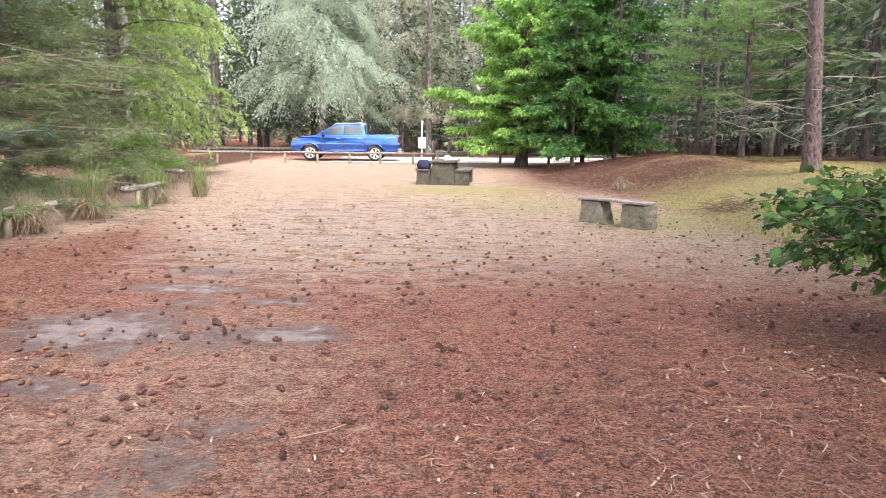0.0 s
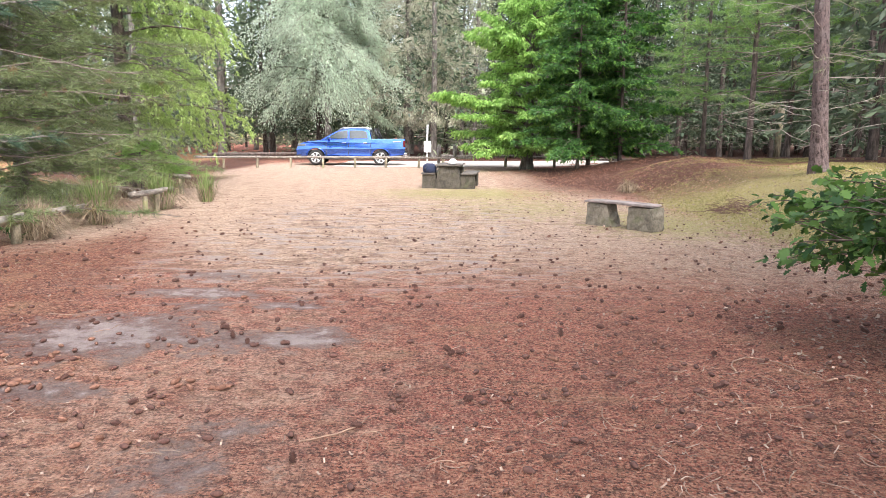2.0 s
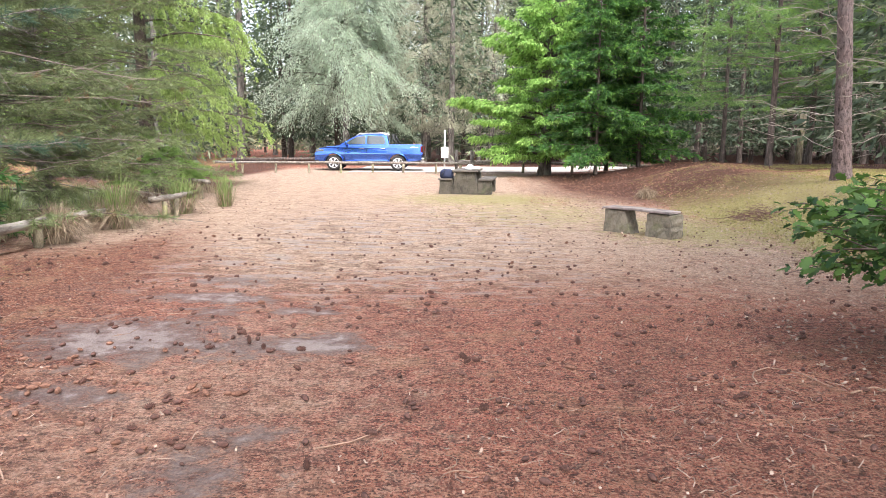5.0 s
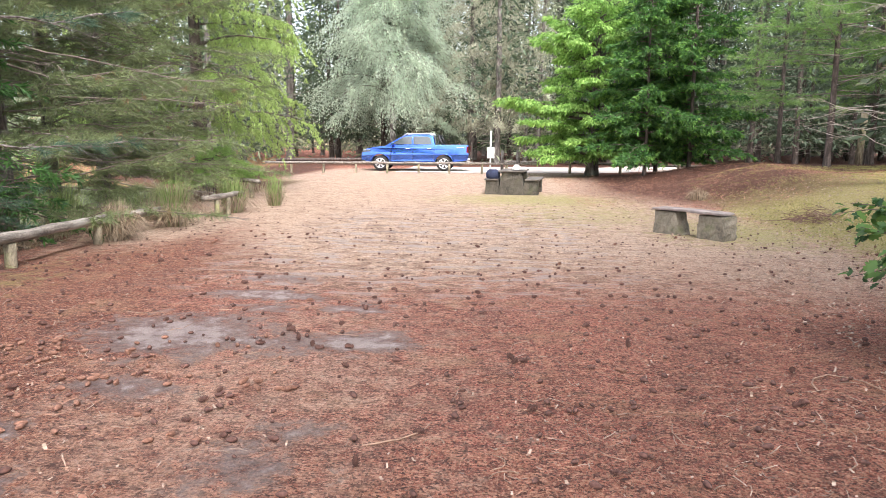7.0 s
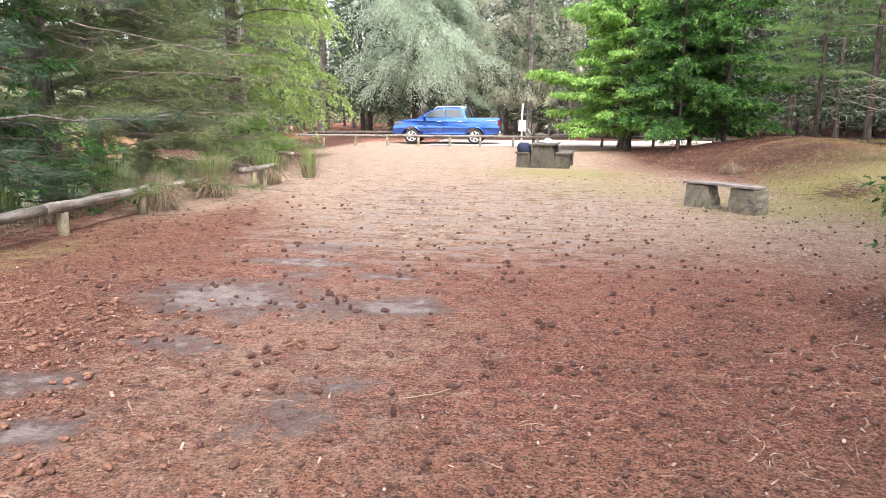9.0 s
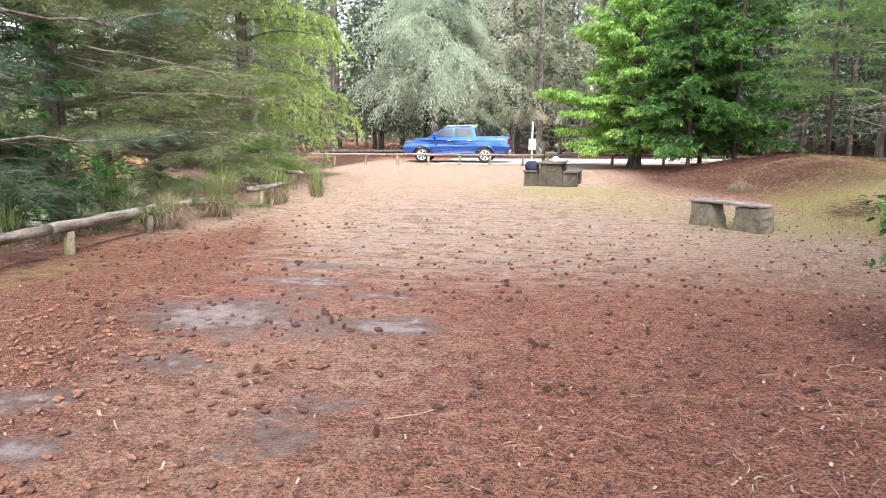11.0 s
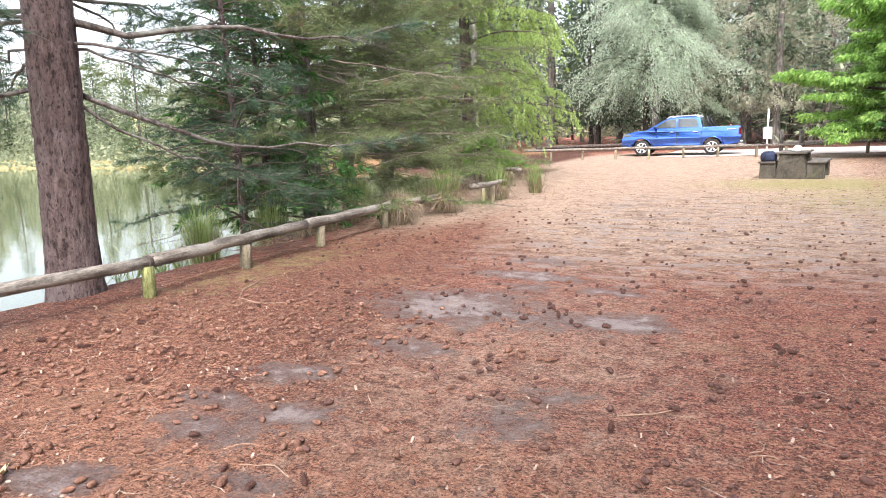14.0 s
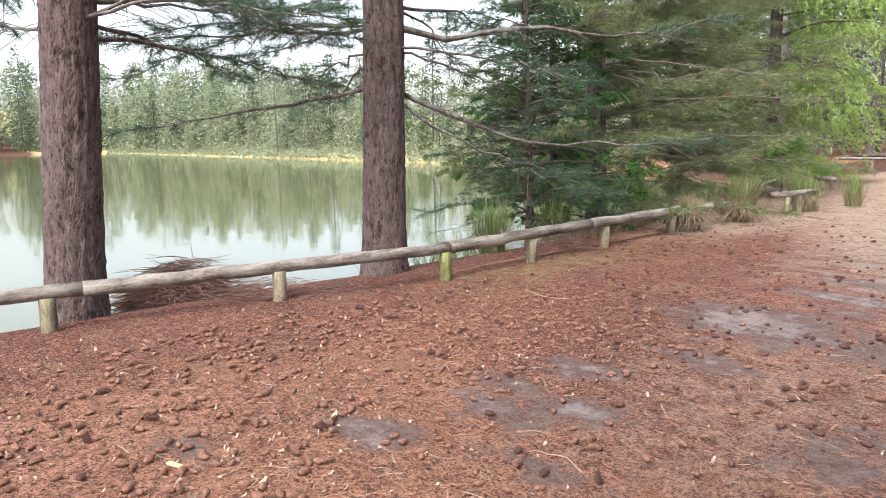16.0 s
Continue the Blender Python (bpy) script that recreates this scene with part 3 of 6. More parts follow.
def conifer(name, label, h, r, base, limb_len, per_metre, seed, bark, mat, twig_every=0.22, twig_len=0.7, tufts=5, count=10, nlen=0.14, nwid=0.006, rise=0.1, sag=0.12, lift=0.05,
            facing=None, dead_below=0.0, lean=(0.0, 0.0), sides=14, up_to=None, droop=0.15, thin=0.02, place=None, first=0.25, tip=None, spray=False, wood="limb", wobble=0.05, stray=0.37, clear=0.45, bare=0):
    """A conifer as a thing with trunk, limbs and crown. facing: (az, half) keeps the limbs to one side."""
    rng = np.random.default_rng(seed)
    t = thing(name, label, "tree", place)
    so, axis = trunk_soup(h, r, rng, lean, sides)
    part("trunk", so.mesh("trunk", bark, True), t)
    limbs, cs, ds = Soup(), [], []
    top = up_to or h
    n = int((top - base) * per_metre)
    for i in range(n):
        z = base + (top - base) * (i + rng.random()) / n
        az = rng.uniform(0, 2 * math.pi) if facing is None else facing[0] + facing[1] * rng.uniform(-1, 1)
        ln = limb_len * (1 - 0.85 * max(0, (z - base)) / (h - base + 0.01)) * rng.uniform(0.6, 1.1)
        o = np.array((np.interp(z, axis[:, 2], axis[:, 0]), np.interp(z, axis[:, 2], axis[:, 1]), z))
        p = curve(o, az, rise + stray * rng.uniform(-0.9, 1.05), ln, sag * rng.uniform(0.6, 1.4), 7, lift, wobble, rng)
        limbs.tube(p, np.linspace(thin * (0.6 + 0.5 * ln / limb_len), 0.004, 7), 5, False)
        if z < dead_below and rng.random() < 0.6:
            for _ in range(5):
                o2 = along(p, np.array([rng.uniform(0.3, 0.95)]))[0]
                limbs.tube(curve(o2, az + rng.uniform(-1, 1), rng.uniform(-0.3, 0.3), ln * 0.22, 0.1, 4, 0, 0.1, rng), np.linspace(0.005, 0.002, 4), 3, False)
            continue
        c, d = furnish(p, rng, twig_every, twig_len * (0.5 + 0.5 * ln / limb_len), tufts, first, droop, limbs)
        cs.append(c), ds.append(d)
    for _ in range(bare):
        az = facing[0] + 0.7 * facing[1] * rng.uniform(-1, 1) if facing else rng.uniform(0, 6.28)
        ln = limb_len * rng.uniform(0.7, 1.1)
        p = curve((0, 0, rng.uniform(1.1, 4.2)), az, rng.uniform(-0.12, 0.15), ln, rng.uniform(0.02, 0.2), 9, 0.1, 0.14, rng)
        limbs.tube(p, np.linspace(0.022, 0.005, 9), 6, False)
        for _ in range(14):
            o2 = along(p, np.array([rng.uniform(0.2, 0.98)]))[0]
            limbs.tube(curve(o2, az + rng.uniform(-1.1, 1.1), rng.uniform(-0.5, 0.3), rng.uniform(0.25, 0.9), 0.15, 5, 0, 0.14, rng), np.linspace(0.006, 0.002, 5), 3, False)
    part("branching", limbs.mesh("branching", M[wood], True), t)
    c, d = np.concatenate(cs), np.concatenate(ds)
    d = d[c[:, 2] > clear] if not tip else d
    c = c[c[:, 2] > clear] if not tip else c
    make = (lambda c, d: leaves(np.repeat(c, count, axis=0), np.repeat(d, count, axis=0), nlen, nwid, rng, 0.2, 0.55)) if spray else (lambda c, d: needles(c, d, count, nlen, nwid, rng, 0.7, 0.05))
    per = 4 if spray else 3
    if tip:
        end = np.arange(len(c)) % tufts == tufts - 1
        high = c[:, 2] > 0.4
        c, d, end = c[high], d[high], end[high]
        part("new_growth", tri_mesh("new_growth", make(c[end], d[end]), tip, per), t, "light green shoot tips")
        c, d = c[~end], d[~end]
    part("crown", tri_mesh("crown", make(c, d), mat, per), t)
    return t


def far_conifer(name, label, h, r, base, reach, n, seed, mat, bark, size=0.55, dead=30, place=None, sides=8, wide=0.28, loose=0.6):
    """A tall forest conifer, with drooping sprays round a bare lower stem and dead twigs on it."""
    rng = np.random.default_rng(seed)
    t = thing(name, label, "tree", place)
    so, _ = trunk_soup(h, r, rng, (rng.normal() * 0.012, rng.normal() * 0.012), sides, 1.3, 9)
    part("trunk", so.mesh("trunk", bark, True), t)
    tw = Soup()
    for _ in range(dead):
        z = rng.uniform(0.8, base + 2)
        tw.tube(curve((0, 0, z), rng.uniform(0, 6.3), rng.uniform(-0.2, 0.3), rng.uniform(0.6, 2.2), 0.1, 4, 0, 0.1, rng), np.linspace(0.012, 0.004, 4), 3, False)
    if dead:
        part("dead_wood", tw.mesh("dead_wood", M["dead_twig"]), t, "bare grey lower twigs")
    z = base + (h - base) * rng.random(n) ** 1.25
    az = np.round(rng.uniform(0, 6.283, n) * 3 + z * 2) / 3 * 1.0 + rng.normal(size=n) * 0.16
    rr = reach * (1.05 - 0.9 * (z - base) / (h - base)) * np.sqrt(rng.random(n))
    layer = np.round(z / 0.7) * 0.7 + rng.normal(size=n) * 0.13
    c = np.stack([np.cos(az) * rr, np.sin(az) * rr, layer - 0.14 * rr], axis=-1)
    ax = np.stack([np.cos(az), np.sin(az), np.full(n, -0.25)], axis=-1)
    part("crown", tri_mesh("crown", leaves(c, ax, size, size * wide, rng, 0.12, loose), mat, 4), t)
    return t


def weeping(name, label, h, r, base, reach, n_limbs, strands, seed, bark, mat, leaf, per, place=None, low=1.5, rise=0.5, sag=0.5, limb_mat="limb", strand_len=1.6, facing=None, kind="leaf", thin=0.03, hang=(-0.6, 0.2), taper=0.7):
    """A tree with hanging strands: birch with small leaves, or larch with needle sprays."""
    rng = np.random.default_rng(seed)
    t = thing(name, label, "tree", place)
    so, axis = trunk_soup(h, r, rng, (0.01, 0.0), 12)
    part("trunk", so.mesh("trunk", bark, True), t)
    limbs, out = Soup(), []
    for i in range(n_limbs):
        z = base + (h - base) * (i + rng.random()) / n_limbs
        ln = reach * (1.05 - taper * (z - base) / (h - base)) * rng.uniform(0.65, 1.1)
        az = i * 2.4 + rng.uniform(-0.4, 0.4) if facing is None else facing[0] + facing[1] * rng.uniform(-1, 1)
        p = curve((axis[0][0], axis[0][1], z), az, rise * rng.uniform(0.6, 1.2), ln, sag * rng.uniform(0.7, 1.2), 8, 0, 0.06, rng)
        limbs.tube(p, np.linspace(thin * (0.4 + ln / reach), 0.006, 8), 5, False)
        for u in rng.uniform(0.12, 1.0, strands):
            o = along(p, np.array([u]))[0]
            sl = strand_len * rng.uniform(0.35, 1.15)
            if o[2] - sl < low:
                sl = max(0.3, o[2] - low)
            q = curve(o, az + rng.uniform(-1.2, 1.2), rng.uniform(*hang), sl, 0.75, 5, 0, 0.08, rng)
            limbs.tube(q, np.linspace(0.006, 0.002, 5), 3, False)
            c = along(q, rng.uniform(0.02, 1.0, per))
            d = np.tile(np.gradient(q, axis=0).mean(axis=0), (per, 1))
            if kind == "leaf":
                out.append(leaves(c + rng.normal(size=c.shape) * 0.09, d, leaf[0], leaf[1], rng, 0.5, 0.7))
            else:
                out.append(needles(c, d, 7, leaf[0], leaf[1], rng, 0.8, 0.6))
    part("branching", limbs.mesh("branching", M[limb_mat], True), t)
    part("crown", tri_mesh("crown", np.concatenate(out), mat, 4 if kind == "leaf" else 3), t)
    return t


def at_ground(x, y, turn=0.0, k=1.0, sink=0.0):
    return pose(x, y, float(height(x, y)) - sink, 0, 0, turn) @ Matrix.Scale(k, 4)


# two great pines on the lake's edge
def great_pine(place, r, seed, lean, limbs_spec, label):
    rng = np.random.default_rng(seed)
    t = thing("lakeside_pine", label, "tree", place, "pines at the lake rail")
    sides, h = 64, 17.0
    z = np.concatenate([np.linspace(-0.4, 5.0, 110), np.linspace(5.2, h, 24)])
    ang = np.linspace(0, 2 * math.pi, sides, endpoint=False)
    zz, aa = np.meshgrid(z, ang, indexing="ij")
    rad = r * (1.0 - 0.55 * np.clip(zz, 0, h) / h) * (1 + 0.28 * np.exp(-np.clip(zz + 0.15, 0, None) / 0.3))
    fiss = np.abs(np.sin(aa * 9 + 1.6 * wave(aa * 2, zz, 1.3, seed) + 0.8 * np.sin(zz * 2.3))) ** 0.6
    plate = np.abs(np.sin(zz * 11 + 2.5 * wave(aa * 3, zz * 2, 1.5, seed + 1) + aa * 2)) ** 0.4
    rad = rad * (0.93 + 0.075 * fiss * (0.55 + 0.45 * plate)) + 0.004 * rng.normal(size=rad.shape)
    v = np.stack([lean[0] * zz + rad * np.cos(aa), lean[1] * zz + rad * np.sin(aa), zz], axis=-1).reshape(-1, 3)
    f = [(i * sides + j, i * sides + (j + 1) % sides, (i + 1) * sides + (j + 1) % sides, (i + 1) * sides + j) for i in range(len(z) - 1) for j in range(sides)]
    part("trunk", Soup().add(v, f).mesh("trunk", M["bark_pine"], True), t)
    limbs, cs, ds = Soup(), [], []
    for z0, az, rise, ln, sag, lift, first, thick in limbs_spec:
        p = curve((lean[0] * z0, lean[1] * z0, z0), radians(az), rise, ln, sag, 12, lift, 0.16, rng)
        limbs.tube(p, 0.005 + thick * 0.75 * np.linspace(1, 0, 12) ** 1.3, 7, False)
        if first < 1:
            c, d = furnish(p, rng, 0.145, 0.55, 6, first, 0.12, limbs, 0.005)
            cs.append(c), ds.append(d)
        for _ in range(int(ln * 9)):
            o = along(p, np.array([rng.uniform(0.15, 0.98)]))[0]
            limbs.tube(curve(o, radians(az) + rng.uniform(-1.3, 1.3), rng.uniform(-0.5, 0.4), rng.uniform(0.2, 0.8), 0.15, 5, 0, 0.12, rng), np.linspace(0.005, 0.0015, 5), 3, False)
    part("branching", limbs.mesh("branching", M["bark_grey"], True), t, "long bare grey limbs")
    c, d = np.concatenate(cs), np.concatenate(ds)
    part("crown", tri_mesh("crown", needles(c, d, 16, 0.16, 0.0065, rng, 0.8), M["pine_blue"]), t)
    return t


def fringe(n, seed, side=0.0, arc=360.0):
    """Drooping foliage boughs low on the stem."""
    r = np.random.default_rng(seed)
    return [(2.75 + 1.1 * i / n, 30 + side + arc * ((i * 0.618) % 1), r.uniform(-0.05, 0.2), r.uniform(2.0, 3.4), 0.2, 0.0, 0.45, 0.02) for i in range(n)]


def upper(n, seed, z0=3.6, z1=14.0, ln=3.6):
    r = np.random.default_rng(seed)
    return [(z0 + (z1 - z0) * i / n, r.uniform(0, 360), r.uniform(-0.1, 0.35), ln * r.uniform(0.6, 1.2), 0.1, 0.05, 0.3, 0.04) for i in range(n)]


great_pine(at_ground(-7.0, 4.35, 0, 1, 0.0), 0.27, 11, (0.018, 0.021),
           [(2.3, 58, -0.37, 4.4, -0.1, 0.04, 0.75, 0.04), (2.2, 232, -0.04, 3.2, 0.2, 0.09, 0.8, 0.034), (2.98, 60, -0.2, 4.3, -0.17, 0.0, 0.75, 0.055), (2.2, 50, -0.6, 2.6, -0.12, 0.05, 0.7, 0.024), (2.75, 66, -0.3, 2.2, 0.0, 0.0, 0.85, 0.02),
            (2.9, 240, 0.05, 3.0, 0.1, 0.0, 0.3, 0.03), (2.5, 160, 0.1, 2.8, 0.2, 0.0, 0.35, 0.03), (3.1, 190, 0.0, 3.4, 0.12, 0.0, 0.2, 0.03), (3.2, 110, 0.05, 3.2, 0.12, 0.0, 0.25, 0.03)] + fringe(5, 3) + fringe(4, 8, 130, 110) + upper(14, 5),
           "tall pine with deeply fissured grey-brown bark behind the log rail")
great_pine(at_ground(-7.35, 0.95, 0, 1, 0.0), 0.265, 12, (0.05, 0.06),
           [(3.0, 80, 0.05, 3.0, 0.12, 0.0, 0.3, 0.04), (2.7, 95, -0.05, 2.8, 0.1, 0.0, 0.4, 0.03), (2.9, 130, 0.0, 3.2, 0.12, 0.0, 0.3, 0.03), (3.1, 200, 0.05, 3.0, 0.1, 0.0, 0.3, 0.03)] + fringe(5, 4) + fringe(5, 9, 10, 90) + fringe(5, 10, 175, 100) + upper(16, 6, 3.4),
           "thick pine with plated brown bark at the lake rail")

# the mixed conifers beyond the rail
shore_style = {"wood": "limb_grey", "thin": 0.016, "wobble": 0.16, "stray": 0.2, "sag": 0.16, "lift": 0.12, "clear": 0.6}
conifer("shore_pine", "dense pine with long low needle boughs above the rail", 16, 0.21, 0.7, 3.7, 17.0, 21, M["bark_grey"], M["pine"], place=at_ground(-8.6, 10.6), up_to=6.5, facing=(radians(20), 2.7), bare=16, twig_every=0.15, tufts=6, count=13, nwid=0.013, nlen=0.17, **{**shore_style, "clear": 0.6})
conifer("shore_pine", "pine with spreading low boughs beside the lake", 16, 0.15, 0.9, 4.1, 18.0, 22, M["bark_grey"], M["pine"], place=at_ground(-9.4, 14.8), up_to=6.5, facing=(radians(0), 2.2), bare=8, twig_every=0.16, tufts=6, count=11, nwid=0.014, nlen=0.17, **shore_style)
conifer("shore_pine", "bushy pine with needles down to the bank", 14, 0.12, 0.8, 2.9, 17.0, 27, M["bark_grey"], M["pine"], place=at_ground(-9.0, 12.5), up_to=6.0, twig_every=0.17, tufts=6, count=11, nwid=0.014, nlen=0.17, **shore_style)
conifer("young_pine", "slender young pine with soft blue-green needles", 6.0, 0.07, 0.5, 1.7, 22.0, 23, M["bark_pine"], M["pine_blue"], place=at_ground(-7.9, 7.9), twig_len=0.6, nlen=0.12, twig_every=0.14, count=15, nwid=0.009, rise=0.25, sag=0.3)
conifer("hemlock", "dense dark green hemlock behind the lake rail", 6.5, 0.09, 0.3, 2.0, 18.0, 24, M["bark_dark"], M["hemlock"], place=at_ground(-8.3, 9.0), twig_every=0.13, twig_len=0.6, tufts=6, count=4, nlen=0.16, nwid=0.03, rise=0.1, sag=0.3, spray=True, droop=0.25)
weeping("larch", "yellow-green larch with hanging needle strands", 12, 0.22, 1.9, 4.35, 44, 56, 31, M["bark_dark"], M["larch"], (0.12, 0.026), 13, at_ground(-9.3, 19.6), 0.95, 0.2, 0.34, "limb", 0.75, (radians(-28), 1.85), "needle", hang=(-1.1, -0.1), taper=0.3)
weeping("birch", "tall weeping birch with pale grey-green leaves and white trunk", 15, 0.24, 3.0, 6.6, 84, 34, 32, M["bark_birch"], M["birch"], (0.14, 0.06), 42, at_ground(-7.7, 43.5), 2.1, 0.75, 0.75, "limb", 2.4)
weeping("gum_tree", "tall pale grey-green gum tree with hanging leaves", 15, 0.2, 1.5, 4.6, 56, 22, 33, M["bark_grey"], M["gum"], (0.13, 0.045), 34, at_ground(-2.9, 46.0), 2.2, 0.7, 0.6, "dead_twig", 1.6)
weeping("gum_tree", "thin pale gum tree with straw-green leaves", 14, 0.15, 1.5, 4.0, 46, 18, 34, M["bark_grey"], M["gum"], (0.13, 0.045), 32, at_ground(0.8, 46.6), 2.4, 0.7, 0.6, "dead_twig", 1.5)
M["young"] = leaf_material("bright_young_needles", (0.17, 0.32, 0.07), (0.42, 0.62, 0.19), 0.5, None, 0.5)
conifer("young_pine", "low young pine with bright green needles by the larch", 1.7, 0.04, 0.4, 1.55, 34.0, 25, M["bark_pine"], M["young"], place=at_ground(-7.95, 17.4), twig_len=0.5, twig_every=0.12, count=15, nwid=0.013, nlen=0.16, rise=0.2, sag=0.4)


# broadleaf tree and dark fronds in the middle of the clearing's end
def chestnut(place):
    """Spreading limbs of uneven reach, each with side twigs that carry flat sprays of hanging leaves."""
    rng = np.random.default_rng(41)
    t = thing("chestnut", "spreading chestnut with fresh bright green leaves", "tree", place)
    so, axis = trunk_soup(8.0, 0.26, rng, (0.02, -0.05), 12)
    part("trunk", so.mesh("trunk", M["bark_grey"], True), t)
    # height on the stem, heading, rise, length
    spec = [(2.6, 182, 0.3, 4.1), (2.3, 190, 0.28, 3.9), (2.9, 176, 0.24, 3.6), (2.0, 205, 0.2, 3.1), (1.6, 178, 0.12, 2.9), (1.2, 195, 0.05, 2.7), (1.0, 215, 0.02, 2.6), (4.6, 184, 0.55, 2.6), (4.9, 200, 0.6, 2.4), (5.3, 170, 0.65, 2.3)]
    for i in range(66):
        u = i / 65
        spec.append((0.9 + 6.4 * u, i * 137.5, 0.05 + 0.5 * u, (2.7 - 1.2 * u) * rng.uniform(0.6, 1.05)))
    limbs, cs, ds = Soup(), [], []
    for z0, az, rise, ln in spec:
        o = np.array((np.interp(z0, axis[:, 2], axis[:, 0]), np.interp(z0, axis[:, 2], axis[:, 1]), z0))
        p = curve(o, radians(az + rng.uniform(-8, 8)), rise, ln, 0.12, 7, 0.0, 0.12, rng)
        limbs.tube(p, np.linspace(0.02 + 0.012 * ln, 0.006, 7), 5, False)
        c, d = furnish(p, rng, 0.16, 0.75, 7, 0.3, 0.2, limbs)
        k = 10
        cs.append(np.repeat(c, k, axis=0) + rng.normal(size=(len(c) * k, 3)) * np.array((0.12, 0.12, 0.05)))
        ds.append(np.repeat(d, k, axis=0))
    part("branching", limbs.mesh("branching", M["limb"], True), t)
    c, d = np.concatenate(cs), np.concatenate(ds)
    part("crown", tri_mesh("crown", leaves(c, d, 0.2, 0.075, rng, 0.7, 0.55), M["broad"], 4), t)
    return t


chestnut(at_ground(3.4, 30.2))
hemlock_style = dict(twig_every=0.15, twig_len=0.8, tufts=6, count=7, nlen=0.2, nwid=0.055, rise=0.08, sag=0.22, spray=True, tip=M["hemlock_tips"], droop=0.25, stray=0.2, first=0.08)
conifer("hemlock", "dark green hemlock with drooping fronds down to the ground", 11, 0.08, 0.4, 2.7, 12.0, 42, M["bark_dark"], M["hemlock"], place=at_ground(7.0, 28.2), up_to=9, **hemlock_style)
conifer("hemlock", "shorter green hemlock on the reddish slope", 8, 0.07, 0.7, 2.7, 12.0, 43, M["bark_dark"], M["hemlock"], place=at_ground(5.1, 27.3), up_to=7.5, **hemlock_style)
conifer("hemlock", "dark green hemlock beside the chestnut", 10, 0.08, 0.5, 2.6, 11.0, 44, M["bark_dark"], M["hemlock"], place=at_ground(5.9, 29.2), up_to=8, **hemlock_style)

# trees on the bank
conifer("bank_pine", "tall bare-stemmed pine with dead twigs on the grassy bank", 14, 0.185, 0.5, 2.2, 8.0, 51, M["bark_pine"], M["pine"], wobble=0.22, place=at_ground(8.45, 15.7), dead_below=5.5, up_to=13, facing=None, sides=24, thin=0.0095, lean=(-0.07, 0.0), wood="dead_twig")
for x, y, hh, sd in ((10.2, 23.5, 12, 52), (13.0, 26.5, 12, 53), (11.4, 31.0, 13, 54)):
    conifer("bank_conifer", "conifer with light green boughs above the bank", hh, 0.11, 2.2, 3.9, 9.0, sd, M["bark_dark"], M["light_conifer"], place=at_ground(x, y), up_to=9.0, dead_below=2.6, tip=M["tips"], twig_every=0.2, count=13, nwid=0.013, nlen=0.24, tufts=5, stray=0.15, sag=0.18, lift=0.1, wood="limb_grey")

# the forest round the clearing
rng = np.random.default_rng(77)
kinds = [far_conifer("forest_pine", "tall dark forest conifer with bare lower stem", 17, 0.19, 1.8, 3.0, 1800, 60, M["pine_far"], M["bark_dark"], 0.48, 46, pose(-14, 52, 0)),
         far_conifer("forest_pine", "tall forest conifer with dead grey twigs below", 19, 0.23, 3.4, 3.2, 1800, 61, M["pine_far"], M["bark_grey"], 0.5, 60, pose(-3, 53, 0)),
         far_conifer("forest_pine", "slim forest conifer with thin dark crown", 15, 0.14, 1.2, 2.5, 1700, 62, M["pine_far"], M["bark_dark"], 0.45, 46, pose(5, 50, 0)),
         far_conifer("forest_pine", "pale green conifer among the forest", 16, 0.2, 0.8, 3.4, 1800, 63, M["pine_pale"], M["bark_grey"], 0.48, 30, pose(-20, 55, 0)),
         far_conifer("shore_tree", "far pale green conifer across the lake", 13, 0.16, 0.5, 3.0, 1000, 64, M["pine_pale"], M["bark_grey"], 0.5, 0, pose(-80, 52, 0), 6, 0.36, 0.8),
         far_conifer("shore_tree", "far dark green conifer across the lake", 15, 0.16, 0.8, 2.6, 1000, 65, M["pine_far"], M["bark_dark"], 0.5, 0, pose(-95, 56, 0), 6, 0.36, 0.8)]
for o in kinds:
    tagged(o, group="forest trees")
    o.location.z = float(height(o.location.x, o.location.y))
placed = [tuple(o.location[:2]) for o in kinds] + [(-8.9, 43.5)]


def scatter(n, xr, yr, gap, weights, keep, k0=0.85, k1=1.25):
    made = 0
    for _ in range(n * 12):
        x, y = rng.uniform(*xr), rng.uniform(*yr)
        if made >= n or not keep(x, y) or any((x - a) ** 2 + (y - b) ** 2 < gap * gap for a, b in placed):
            continue
        placed.append((x, y))
        copy_thing(kinds[rng.choice(len(kinds), p=weights)], at_ground(x, y, rng.uniform(0, 360), 1, 0.1)).scale = (rng.uniform(k0, k1),) * 3
        made += 1


def shore_y(x):
    return np.interp(-x, [10, 14, 24, 68, 115, 230, 260], [14, 30, 38, 43, 47, 56, 58])


dry = lambda x, y: lake_way(x, y) < -1.5
scatter(70, (-34, 46), (44, 72), 2.6, (0.35, 0.3, 0.2, 0.15, 0, 0), lambda x, y: dry(x, y) and not (-13 < x < -4 and y < 46))
scatter(34, (13, 42), (14, 44), 2.6, (0.4, 0.3, 0.25, 0.05, 0, 0), lambda x, y: x > 0.42 * y + 4 and not (31 < y < 39.5))
scatter(46, (1, 46), (41.5, 66), 1.8, (0.45, 0.15, 0.4, 0, 0, 0), lambda x, y: y > 41.5 + 0.05 * x)
scatter(6, (-30, -16), (24, 42), 2.8, (0.2, 0.2, 0.25, 0.35, 0, 0), lambda x, y: dry(x, y) and x < -15)
scatter(90, (-60, 90), (66, 100), 3.2, (0, 0, 0, 0, 0.4, 0.6), dry, 1.2, 1.7)
